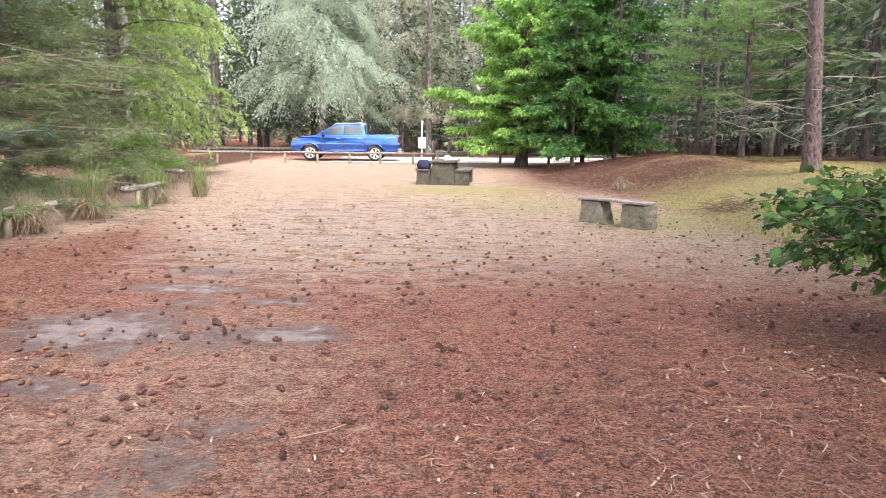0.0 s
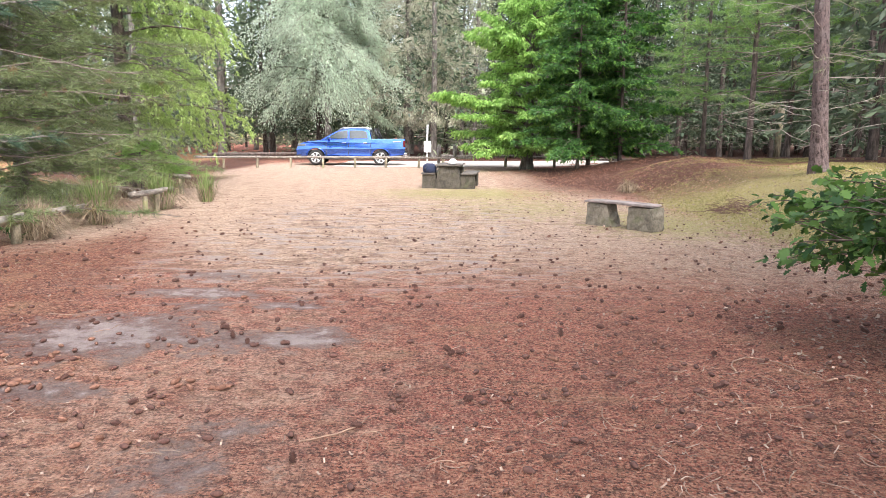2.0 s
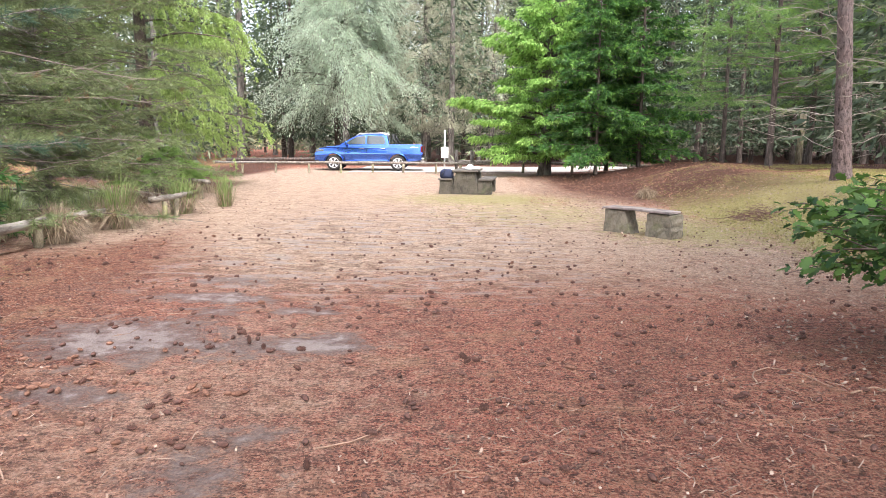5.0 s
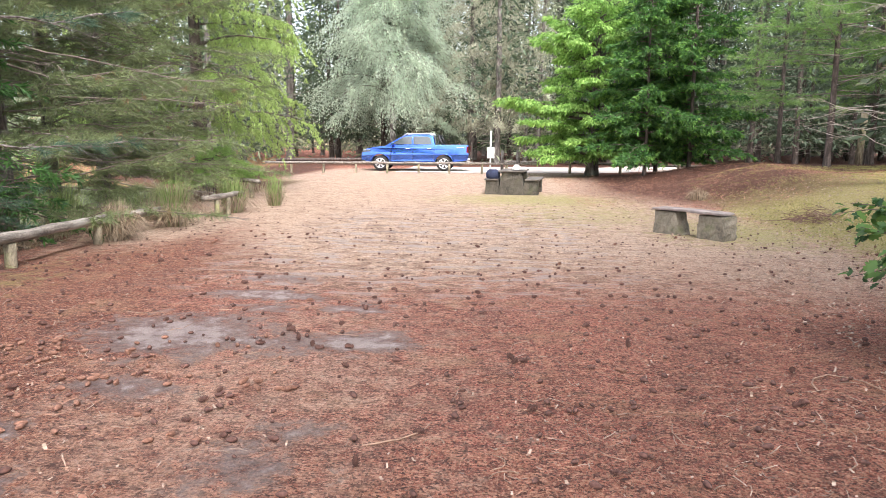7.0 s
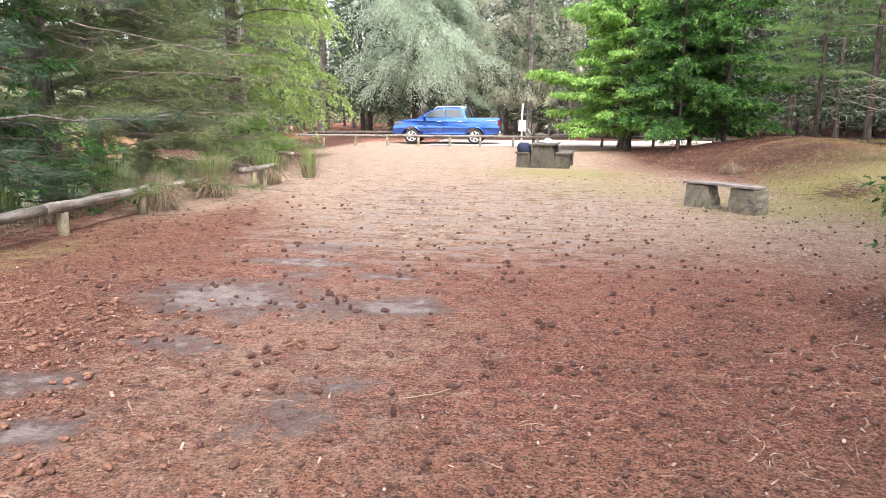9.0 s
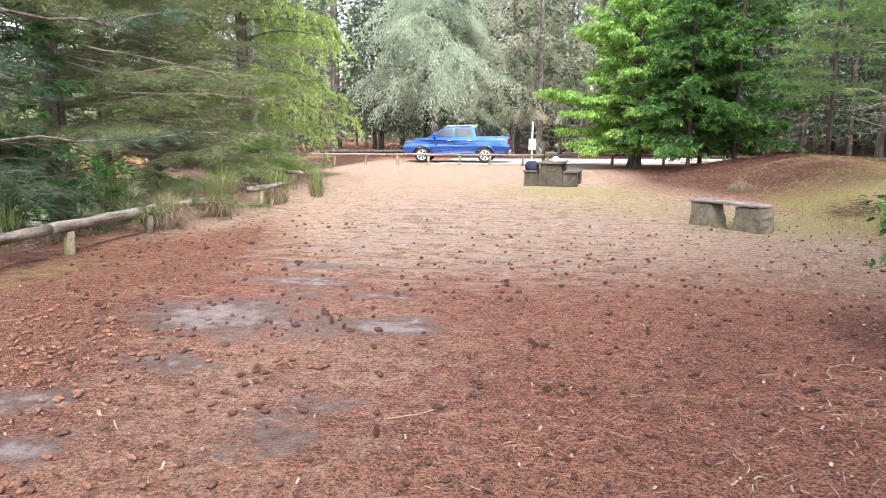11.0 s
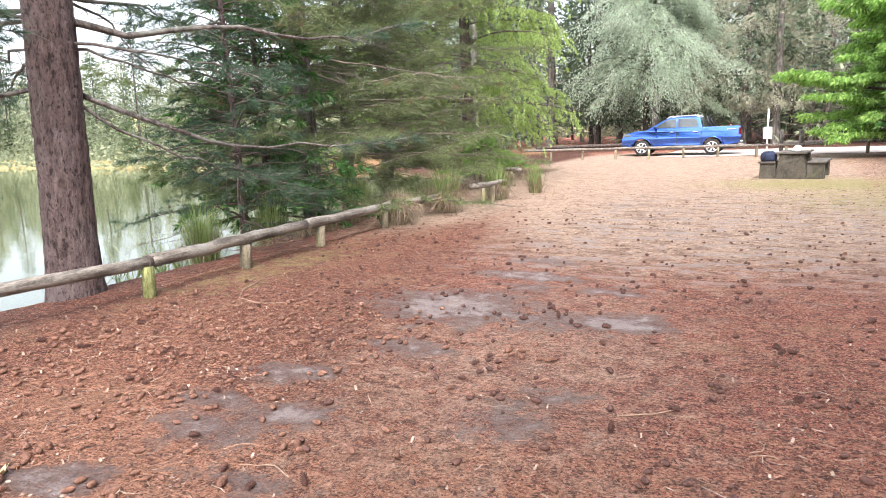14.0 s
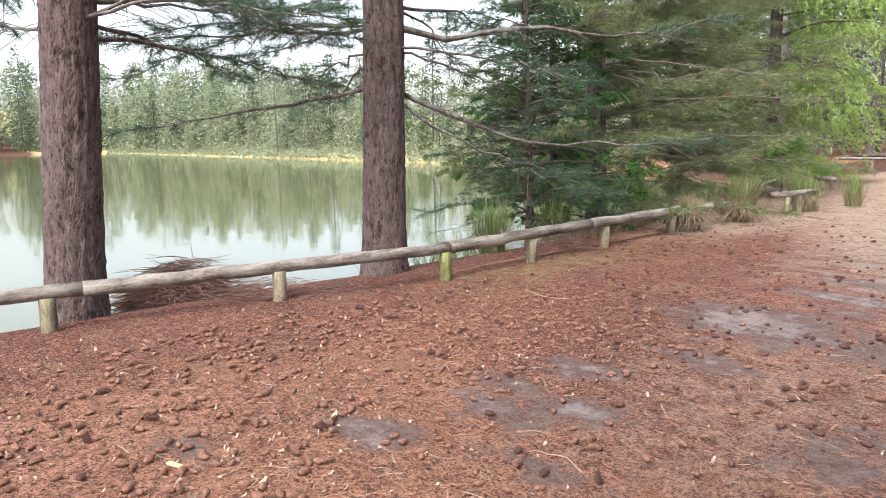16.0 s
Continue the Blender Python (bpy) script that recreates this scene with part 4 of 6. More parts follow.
scatter(110, (-235, -45), (42, 100), 3.0, (0, 0, 0, 0, 0.7, 0.3), lambda x, y: lake_way(x, y) < -0.2 and y > 36 and y < float(shore_y(x)) + 34, 0.4, 1.0)
scatter(40, (-290, -237), (-20, 62), 5.0, (0, 0, 0, 0, 0.6, 0.4), lambda x, y: lake_way(x, y) < -2, 1.2, 1.8)
# added conifers, out of view right and behind, to shade the near ground
for x, y, k in ((9.2, 7.6, 0.95), (7.4, 3.0, 0.9), (17.5, 20.0, 1.1), (8.2, 0.6, 1.0), (6.0, -3.2, 1.0), (4.4, -5.6, 0.95), (10.5, -4.5, 1.1), (9.5, 4.2, 0.9), (5.5, -9.0, 1.1), (3.4, -5.0, 0.9)):
    copy_thing(kinds[1], at_ground(x, y, x * 40, 1, 0.1)).scale = (k, k, k)

# the woods across the lake: a fringe of shrubs along the waterline and small conical crowns behind it
n = 13000
wx = rng.uniform(-245, -30, n)
wy = shore_y(wx) - 0.3 + 5.5 * rng.random(n) ** 1.6
c = np.stack([wx, wy, height(wx, wy) + (0.3 + 2.6 * smooth(0.2, 4, wy - shore_y(wx))) * rng.random(n) * (0.6 + 0.4 * np.sin(wx * 0.7))], -1)
shrubs = leaves(c, rng.normal(size=c.shape) * np.array((1, 1, 0.6)), 0.5, 0.26, rng, 0.1, 0.8)
def wood(name, label, trees, mat, end):
    """Conical crowns, each of many small sprays, rising with the slope behind the shore."""
    cs, size = [], []
    for i in range(trees):
        x0 = rng.uniform(-250, -32)
        y0 = float(shore_y(x0)) + 2.0 + 40 * rng.random() ** 1.4
        if i >= trees - end:
            x0, y0 = rng.uniform(-275, -238), rng.uniform(-20, 64)
        away = math.hypot(x0, y0)
        hh, k = away * (0.035 + 0.085 * rng.random() ** 1.8), 230
        u = rng.random(k) ** 1.15
        a = rng.uniform(0, 6.3, k)
        r0 = hh * rng.uniform(0.2, 0.34) * np.sqrt(rng.random(k)) * (1.05 - u) ** rng.uniform(0.5, 1.0)
        cs.append(np.stack([x0 + r0 * np.cos(a), y0 + r0 * np.sin(a), float(height(x0, y0)) + 0.4 + hh * u], -1))
        size.append(np.full(k, away / 75))
    c, size = np.concatenate(cs), np.concatenate(size)
    v = leaves(c, rng.normal(size=c.shape) * np.array((1, 1, 0.5)), 0.5 * size, 0.15 * size, rng, 0.2, 0.8)
    return tagged(new(name, tri_mesh(name, v, mat, 4)), label, "woods", kind="stuff")


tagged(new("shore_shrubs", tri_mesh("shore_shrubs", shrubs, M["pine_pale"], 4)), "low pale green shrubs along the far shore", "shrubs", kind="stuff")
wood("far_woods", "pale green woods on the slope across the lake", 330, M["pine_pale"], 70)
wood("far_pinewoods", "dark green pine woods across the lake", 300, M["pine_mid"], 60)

# oak at the edge of the clearing, one low bough in the open
OAK = Vector((5.5, 4.95, 0))


def oak():
    rng = np.random.default_rng(81)
    t = thing("oak", "young oak with lobed green leaves and one low bough", "tree", at_ground(OAK.x, OAK.y))
    so, _ = trunk_soup(6.0, 0.13, rng, (0.03, 0.0), 12)
    part("trunk", so.mesh("trunk", M["bark_grey"], True), t)
    upper_limbs, cs, ds = Soup(), [], []

    def bough(o, az, rise, ln, sag, n, low):
        limbs = Soup() if low else upper_limbs
        p = curve(o, az, rise, ln, sag, 8, 0, 0.05, rng)
        limbs.tube(p, np.linspace(0.03, 0.006, 8), 6, False)
        for u in np.linspace(0.3, 1.0, n):
            b = along(p, np.array([u]))[0]
            q = curve(b, az + rng.uniform(-1.1, 1.1), rng.uniform(-0.25, 0.4), rng.uniform(0.25, 0.6), 0.1, 5, 0, 0.1, rng)
            limbs.tube(q, np.linspace(0.006, 0.002, 5), 4, False)
            k = 17 if low else 8
            cs.append(along(q, rng.uniform(0.15, 1.0, k)) + rng.normal(size=(k, 3)) * 0.03)
            ds.append(np.tile(q[-1] - q[0], (k, 1)))
        if low:
            part("bough", limbs.mesh("bough", M["limb"], True), t)

    low = ((1.2, 183, 0.02, 2.8), (1.08, 172, 0.02, 2.7), (1.12, 190, 0.0, 2.6), (0.95, 186, 0.0, 2.85), (1.0, 197, 0.0, 2.4), (0.9, 166, 0.03, 2.5), (0.88, 178, -0.02, 2.55), (0.78, 188, -0.04, 2.1), (1.22, 178, 0.02, 2.3), (0.82, 200, -0.05, 2.1), (1.18, 195, 0.02, 2.1))
    for z0, az, rise, ln in low:
        bough((0, 0, z0), radians(az), rise, ln, 0.03, 24, True)
    for i in range(26):
        bough((0.03 * i / 5, 0, 3.1 + 0.11 * i), i * 2.4, 0.35, 3.6 * (1 - i / 60), 0.08, 13, False)
    part("branching", upper_limbs.mesh("branching", M["limb"], True), t)
    c, d = np.concatenate(cs), np.concatenate(ds)
    # lobed outline in the leaf's own plane: along, across
    out = np.array([(0, 0), (0.18, 0.1), (0.3, 0.3), (0.4, 0.16), (0.55, 0.38), (0.66, 0.18), (0.82, 0.26), (1.0, 0.0), (0.82, -0.26), (0.66, -0.18), (0.55, -0.38), (0.4, -0.16), (0.3, -0.3), (0.18, -0.1)])
    k = len(c)
    a = unit(unit(d) + 0.55 * rng.normal(size=(k, 3)) + np.array((0, 0, -0.25)))
    side = unit(np.cross(a, np.array((0, 0, 1.0)) + 0.5 * rng.normal(size=(k, 3))))
    up = np.cross(side, a)
    ln = 0.098 * rng.uniform(0.6, 1.15, k)[:, None, None]
    v = c[:, None, :] + ln * (out[None, :, :1] * a[:, None, :] + out[None, :, 1:] * side[:, None, :] + (0.3 * np.abs(out[None, :, 1:]) - 0.18 * out[None, :, :1] ** 2) * up[:, None, :])
    part("foliage", tri_mesh("foliage", v, M["oak"], len(out)), t)
    return t


oak()

# ---- rails, bench, table ----


def log_rail(points, r, label, height_at=0.3, posts=(), post_r=0.07, seed=0, group="", wood="log", mossy=-1, strap=None):
    rng = np.random.default_rng(seed)
    x0, y0 = points[0][:2]
    base = Vector((x0, y0, float(height(x0, y0))))
    t = thing("log_rail", label, "rail", Matrix.Translation(base), group)
    for a, b in zip(points[:-1], points[1:]):
        pts = np.array([[a[i] + (b[i] - a[i]) * u for i in range(3)] for u in np.linspace(0, 1, 14)]) - np.array(base)
        pts[1:-1, 2] += rng.normal(size=12) * 0.006
        part("rail_log", Soup().tube(pts, np.linspace(r * 1.06, r * 0.94, 14), 14, True, 0.07, rng).mesh("rail_log", M[wood], True), t)
    if strap:
        sx, sy, sz = strap
        part("joint_strap", Soup().tube(np.array([(sx, sy - 0.035, sz), (sx, sy + 0.035, sz)]) - np.array(base), r * 1.13, 14).mesh("joint_strap", M["bark_dark"]), t, "dark band round the joint of two logs")
    for i, (x, y, top) in enumerate(posts):
        z = float(height(x, y))
        pts = np.array([(x, y, z - 0.15), (x, y, z + 0.05), (x + 0.005, y, z + top * 0.6), (x + 0.008, y, z + top)]) - np.array(base)
        part("post", Soup().tube(pts, post_r * np.array((1, 1, 0.98, 0.95)), 14, True, 0.05, rng).mesh("post", M["mossy_post" if i == mossy else "post"], True), t, "post grown over with yellow-green moss" if i == mossy else "")
    return t


RZ = 0.36
log_rail([(-7.3, -2.6, RZ - 0.02), (-6.68, 0.9, RZ - 0.02), (-5.97, 4.5, RZ)], 0.065, "grey weathered round log rail on short posts along the lake", posts=[(-7.0, -1.0, 0.3), (-6.73, 0.62, 0.3), (-6.33, 2.6, 0.3), (-5.97, 4.48, 0.33)], seed=1, group="log rails", mossy=3, strap=(-5.97, 4.51, RZ))
log_rail([(-5.97, 4.52, RZ), (-6.12, 7.3, RZ), (-6.25, 9.9, RZ - 0.02), (-6.33, 12.5, RZ - 0.1)], 0.07, "grey log rail ending among dry tussocks", posts=[(-6.05, 6.0, 0.3), (-6.14, 7.65, 0.3), (-6.25, 9.6, 0.28)], seed=2, group="log rails")
log_rail([(-6.02, 12.7, 0.4), (-5.75, 14.0, 0.42)], 0.055, "short pale log rail between grass tussocks", posts=[(-5.93, 13.1, 0.34), (-5.85, 13.45, 0.36)], post_r=0.05, seed=3, group="log rails")
log_rail([(-8.6, 18.5, 0.5), (-6.6, 17.2, 0.45)], 0.06, "dark old log rail under the larch", posts=[(-8.0, 18.1, 0.42), (-6.9, 17.4, 0.4)], post_r=0.06, seed=4, group="log rails")
far_posts = [(x, 0.43) for x in (-10.2, -8.7, -7.2, -5.75, -4.3, -2.9, -1.4, 0.2)]
log_rail([(-11.4, 30.6, 0.47), (-5.0, 31.2, 0.48), (1.2, 31.4, 0.47)], 0.055, "long low log rail in front of the parked truck", posts=[(x, 30.7 + 0.1 * (x + 11) * 0.6, h) for x, h in far_posts], post_r=0.055, seed=5, group="log rails")
log_rail([(-0.5, 33.5, 0.5), (3.0, 32.6, 0.52), (6.5, 32.4, 0.42), (11.0, 32.2, 0.42)], 0.06, "log rail beside the gravel track", posts=[(-0.3, 33.5, 0.44), (2.7, 32.7, 0.46), (5.0, 32.5, 0.4), (7.6, 32.3, 0.38), (10.2, 32.2, 0.38)], post_r=0.07, seed=6, group="log rails")
log_rail([(-13.5, 38.0, 0.35), (-8.6, 38.6, 0.4)], 0.09, "dark fallen log beyond the car park", posts=[], seed=7, wood="bark_dark")


def rock_wall(so, x0, x1, y0, y1, z0, z1, rng, n=6):
    """A block with uneven faces, as of mortared field stone."""
    xs, zs = np.linspace(x0, x1, n), np.linspace(z0, z1, n)
    grid = {}
    v, f = [], []
    ny = 4
    yy = np.linspace(y0, y1, ny)
    for i, x in enumerate(xs):
        for j, y in enumerate(yy):
            for k, z in enumerate(zs):
                if i in (0, n - 1) or j in (0, ny - 1) or k in (0, n - 1):
                    grid[i, j, k] = len(v)
                    w = 0.008 * (0 if k == n - 1 else 1)
                    v.append((x + rng.normal() * w, y + rng.normal() * w, z + rng.normal() * w * 0.5))
    for i in range(n - 1):
        for k in range(n - 1):
            f.append((grid[i, 0, k], grid[i + 1, 0, k], grid[i + 1, 0, k + 1], grid[i, 0, k + 1]))
            f.append((grid[i, ny - 1, k], grid[i, ny - 1, k + 1], grid[i + 1, ny - 1, k + 1], grid[i + 1, ny - 1, k]))
    for j in range(ny - 1):
        for k in range(n - 1):
            f.append((grid[0, j, k], grid[0, j, k + 1], grid[0, j + 1, k + 1], grid[0, j + 1, k]))
            f.append((grid[n - 1, j, k], grid[n - 1, j + 1, k], grid[n - 1, j + 1, k + 1], grid[n - 1, j, k + 1]))
    for i in range(n - 1):
        for j in range(ny - 1):
            f.append((grid[i, j, n - 1], grid[i + 1, j, n - 1], grid[i + 1, j + 1, n - 1], grid[i, j + 1, n - 1]))
            f.append((grid[i, j, 0], grid[i, j + 1, 0], grid[i + 1, j + 1, 0], grid[i + 1, j, 0]))
    so.add(v, f)


def stone_bench():
    rng = np.random.default_rng(91)
    # own axes: x along the bench towards the clearing, y across it
    t = thing("bench", "stone bench with a worn concrete slab on two rubble legs", "bench", pose(2.42, 12.02, float(height(2.85, 11.6)), 0, 0, -50))
    for x0, x1, y1, spread in ((0.0, 0.42, 0.32, 0.14), (0.87, 1.33, 0.38, 0.03)):
        so = Soup()
        rock_wall(so, x0, x1, 0.03, y1, -0.08, 0.385, rng, 8)
        so.v = [v + np.stack([spread * (v[:, 0] - x0) / (x1 - x0) * (0.385 - v[:, 2]) / 0.385, -0.05 * (0.385 - v[:, 2]), 0 * v[:, 0]], -1) for v in so.v]
        bevel(part("leg", so.mesh("leg", M["mortar"], False), t), 0.014)
    so, n = Soup(), 9
    xs = np.linspace(-0.03, 1.31, n)
    worn = rng.normal(size=(n, 2)) * 0.012
    v = [(x, y + w * side, z + 0.012 * math.sin(x * 2.1)) for x, (wa, wb) in zip(xs, worn) for y, z, w, side in ((0.0, 0.395, wa, 1), (0.34, 0.395, wb, 1), (0.34, 0.435, wb, 1), (0.0, 0.435, wa, 1))]
    f = [(4 * i + j, 4 * i + (j + 1) % 4, 4 * i + 4 + (j + 1) % 4, 4 * i + 4 + j) for i in range(n - 1) for j in range(4)] + [(3, 2, 1, 0), (4 * n - 4, 4 * n - 3, 4 * n - 2, 4 * n - 1)]
    bevel(part("seat_slab", so.add(v, f).mesh("seat_slab", M["slab"]), t, "pale weathered concrete seat slab"), 0.01)
    return t


stone_bench()


def picnic_table():
    rng = np.random.default_rng(92)
    t = thing("picnic_table", "stone picnic table with built-on seats and concrete slabs", "table", pose(-0.04, 19.75, float(height(-0.02, 20.3)), 0, 0, -7))
    for y0 in (0.0, 1.25):
        so = Soup()
        rock_wall(so, -0.36, 0.36, y0, y0 + 0.3, -0.05, 0.645, rng, 8)
        so.v = [v + np.stack([-0.25 * v[:, 0] * np.clip(v[:, 2] / 0.645, 0, 1) ** 2, 0 * v[:, 0], 0 * v[:, 0]], -1) for v in so.v]
        bevel(part("end_wall", so.mesh("end_wall", M["stone"]), t), 0.012)
        for x0, x1 in ((-0.76, -0.365), (0.365, 0.76)):
            so = Soup()
            rock_wall(so, x0, x1, y0 + 0.004, y0 + 0.3, -0.05, 0.4, rng, 6)
            bevel(part("seat_wall", so.mesh("seat_wall", M["stone"]), t), 0.012)
    bevel(part("tabletop", Soup().box(-0.38, -0.06, 0.65, 0.36, 1.5, 0.7).mesh("tabletop", M["slab_dark"]), t, "thick concrete top slab"), 0.012)
    for x0, x1 in ((-0.8, -0.38), (0.38, 0.8)):
        bevel(part("seat_slab", Soup().box(x0, -0.04, 0.405, x1, 1.58, 0.455).mesh("seat_slab", M["slab_dark"]), t), 0.01)
    return t


picnic_table()

# ---- pickup truck ----
M["paint"] = plain("blue_metallic_paint", (0.055, 0.15, 0.6), 0.13, 0.92, 0.05, 3.0)
M["paint"].node_tree.nodes["Principled BSDF"].inputs["Coat Weight"].default_value = 0.8
M["black"] = plain("black_plastic", (0.02, 0.02, 0.022), 0.55)
M["glass"] = plain("tinted_car_glass", (0.05, 0.06, 0.065), 0.04)
M["glass"].node_tree.nodes["Principled BSDF"].inputs["Specular IOR Level"].default_value = 0.9
M["tyre"] = plain("tyre_rubber", (0.022, 0.021, 0.02), 0.85)
M["alloy"] = plain("machined_alloy", (0.7, 0.7, 0.71), 0.4, 0.3)
M["chrome"] = plain("bright_chrome", (0.75, 0.75, 0.77), 0.12, 1.0, 0.03)
M["red_lens"] = plain("red_lamp_lens", (0.12, 0.008, 0.012), 0.15)
M["clear_lens"] = plain("clear_lamp_lens", (0.1, 0.11, 0.13), 0.1)
M["white"] = plain("white_painted_metal", (0.78, 0.78, 0.77), 0.5, 0, 0.05)
M["navy"] = plain("navy_fabric", (0.018, 0.025, 0.06), 0.85, 0, 0.3, 25.0)


def loft(sections):
    """Skins equal-sized rings of points into one closed mesh."""
    so, n = Soup(), len(sections[0])
    v = np.concatenate([np.asarray(r, dtype=float) for r in sections])
    f = [(i * n + j, i * n + (j + 1) % n, (i + 1) * n + (j + 1) % n, (i + 1) * n + j) for i in range(len(sections) - 1) for j in range(n)]
    f += [tuple(range(n))[::-1], tuple((len(sections) - 1) * n + j for j in range(n))]
    return so.add(v, f)


def slab_profile(profile, halves):
    """Side profile (x, z) pulled across y; halves: half width at each profile point."""
    left = [(x, -w, z) for (x, z), w in zip(profile, halves)]
    right = [(x, w, z) for (x, z), w in zip(profile, halves)]
    n = len(profile)
    so = Soup()
    f = [tuple(range(n)), tuple(range(2 * n - 1, n - 1, -1))] + [(i, n + i, n + (i + 1) % n, (i + 1) % n) for i in range(n)]
    return so.add(left + right, f)


def arch(cx, r, n=9):
    return [(cx - r * math.cos(a), 0.36 + r * math.sin(a)) for a in np.linspace(0.12, math.pi - 0.12, n)]


def truck():
    """Front axle at the origin, the bonnet towards -x, the near side at -y."""
    t = thing("pickup_truck", "bright blue double-cab pickup truck parked side-on behind the rail", "pickup truck", pose(-6.5, 34.15, float(height(-5, 34)) + 0.02, 0, 0, 0))
    W, L = 0.93, 3.15
    low = [(-0.93, 0.44)] + [(-0.47, 0.42)] + arch(0, 0.45) + [(0.47, 0.41), (L - 0.47, 0.41)] + arch(L, 0.45) + [(L + 0.47, 0.44), (L + 1.16, 0.54)]
    high = [(L + 1.2, 0.8), (L + 1.19, 1.26), (L + 1.12, 1.28), (2.78, 1.27), (2.72, 1.25), (1.6, 1.24), (0.6, 1.23), (0.2, 1.2), (-0.3, 1.15), (-0.66, 1.08), (-0.86, 0.97), (-0.96, 0.74)]
    across = lambda z: float(np.interp(z, [0.4, 0.55, 0.78, 0.95, 1.03, 1.12, 1.3], [0.82, 0.88, 0.935, 0.945, 0.93, 0.895, 0.81]))
    half = [across(z) for x, z in low] + [0.93, across(1.26), across(1.28), across(1.27), across(1.25), across(1.24), 0.85, 0.82, 0.8, 0.78, 0.8, 0.86]
    so = slab_profile(low + high, half)
    me = so.mesh("body", M["paint"])
    bm = bmesh.new()
    bm.from_mesh(me)
    for z in (0.56, 0.78, 0.95, 1.03, 1.12):
        bmesh.ops.bisect_plane(bm, geom=bm.verts[:] + bm.edges[:] + bm.faces[:], plane_co=(0, 0, z), plane_no=(0, 0, 1))
    for v in bm.verts:
        if abs(v.co.y) > 0.7 and -0.5 < v.co.x < L + 1.1 and 0.5 < v.co.z < 1.2:
            v.co.y = math.copysign(across(v.co.z), v.co.y)
    bm.to_mesh(me)
    bm.free()
    bevel(part("body", me, t), 0.045, 3)
    cab_p = [(0.15, 1.17), (0.9, 1.6), (1.15, 1.71), (1.7, 1.785), (2.4, 1.77), (2.62, 1.68), (2.74, 1.2)]
    bevel(part("cab", slab_profile(cab_p, [0.83, 0.72, 0.66, 0.63, 0.66, 0.71, 0.85]).mesh("cab", M["paint"]), t), 0.06, 4)
    for sgn in (-1, 1):
        def pane(name, pts, mat, lab=""):
            """A panel on the leaning cab side; (x, z) points."""
            y = lambda z: 0.845 - 0.125 * (z - 1.2) / 0.46
            n = len(pts)
            v = [(x, sgn * (y(z) + 0.008), z) for x, z in pts] + [(x, sgn * (y(z) - 0.03), z) for x, z in pts]
            f = [tuple(range(n)), tuple(range(2 * n - 1, n - 1, -1))] + [(i, n + i, n + (i + 1) % n, (i + 1) % n) for i in range(n)]
            return part(name, Soup().add(v, f).mesh(name, mat), t, lab)
        pane("side_window", [(0.55, 1.29), (1.55, 1.29), (1.55, 1.68), (1.1, 1.635)], M["glass"])
        pane("side_window", [(1.63, 1.29), (2.54, 1.29), (2.47, 1.6), (2.32, 1.67), (1.63, 1.68)], M["glass"])
        for x in (0.52, 1.59, 2.66):
            part("door_seam", Soup().box(x - 0.007, sgn * 0.9, 0.5, x + 0.007, sgn * 0.938, 1.1).mesh("door_seam", M["black"]), t)
        for x in (1.38, 2.42):
            bevel(part("door_handle", Soup().box(x - 0.1, sgn * 0.92, 1.06, x + 0.1, sgn * 0.97, 1.095).mesh("door_handle", M["chrome"]), t, "chrome handle"), 0.01)
        part("side_step", Soup().box(0.5, sgn * 0.82, 0.3, 2.62, sgn * 0.98, 0.37).mesh("side_step", M["black"]), t)
        part("step_trim", Soup().box(0.55, sgn * 0.94, 0.372, 2.6, sgn * 0.985, 0.388).mesh("step_trim", M["chrome"]), t)
        bevel(part("mirror", Soup().box(0.56, sgn * 0.84, 1.24, 0.7, sgn * 1.06, 1.4).mesh("mirror", M["paint"]), t), 0.03)
        part("roof_rail", Soup().tube([(1.08, sgn * 0.6, 1.69), (1.25, sgn * 0.6, 1.79), (2.4, sgn * 0.6, 1.82), (2.58, sgn * 0.6, 1.74)], 0.022, 8).mesh("roof_rail", M["alloy"], True), t)
        bevel(part("headlight", Soup().box(-0.9, sgn * 0.5, 0.88, -0.5, sgn * 0.84, 1.02).mesh("headlight", M["clear_lens"]), t), 0.04)
        bevel(part("tail_light", Soup().box(L + 1.1, sgn * 0.82, 0.9, L + 1.21, sgn * 0.933, 1.2).mesh("tail_light", M["red_lens"]), t), 0.02)
        for cx in (0.0, L):
            fl = Soup().tube([(cx - 0.49 * math.cos(a), sgn * 0.935, 0.36 + 0.47 * math.sin(a)) for a in np.linspace(0.1, math.pi - 0.1, 13)], 0.02, 6)
            part("wheel_arch", fl.mesh("wheel_arch", M["paint"], True), t)
            w = part("wheel", Soup().tube([(cx, sgn * 0.66, 0.37), (cx, sgn * 0.7, 0.37)], 0.15, 16).mesh("wheel", M["black"]), t)
            ring = [[(cx + rr * math.cos(a), sgn * yy, 0.37 + rr * math.sin(a)) for a in np.linspace(0, 2 * math.pi, 28, endpoint=False)] for rr, yy in ((0.24, 0.93), (0.29, 0.945), (0.355, 0.93), (0.37, 0.88), (0.37, 0.74), (0.34, 0.68), (0.24, 0.68))]
            part("tyre", loft(ring).mesh("tyre", M["tyre"], True), w)
            rim = Soup().tube([(cx, sgn * 0.86, 0.37), (cx, sgn * 0.9, 0.37)], 0.225, 24)
            part("rim", rim.mesh("rim", M["black"]), w)
            sp = Soup()
            for k in range(6):
                a = k * math.pi / 3 + 0.2
                for da in (-0.16, 0.16):
                    m = Matrix.Translation((cx, sgn * 0.925, 0.37)) @ Matrix.Rotation(-(a + da * 0.6), 4, "Y")
                    sp.box(0.03, -0.02, -0.02, 0.24, 0.02, 0.02, m)
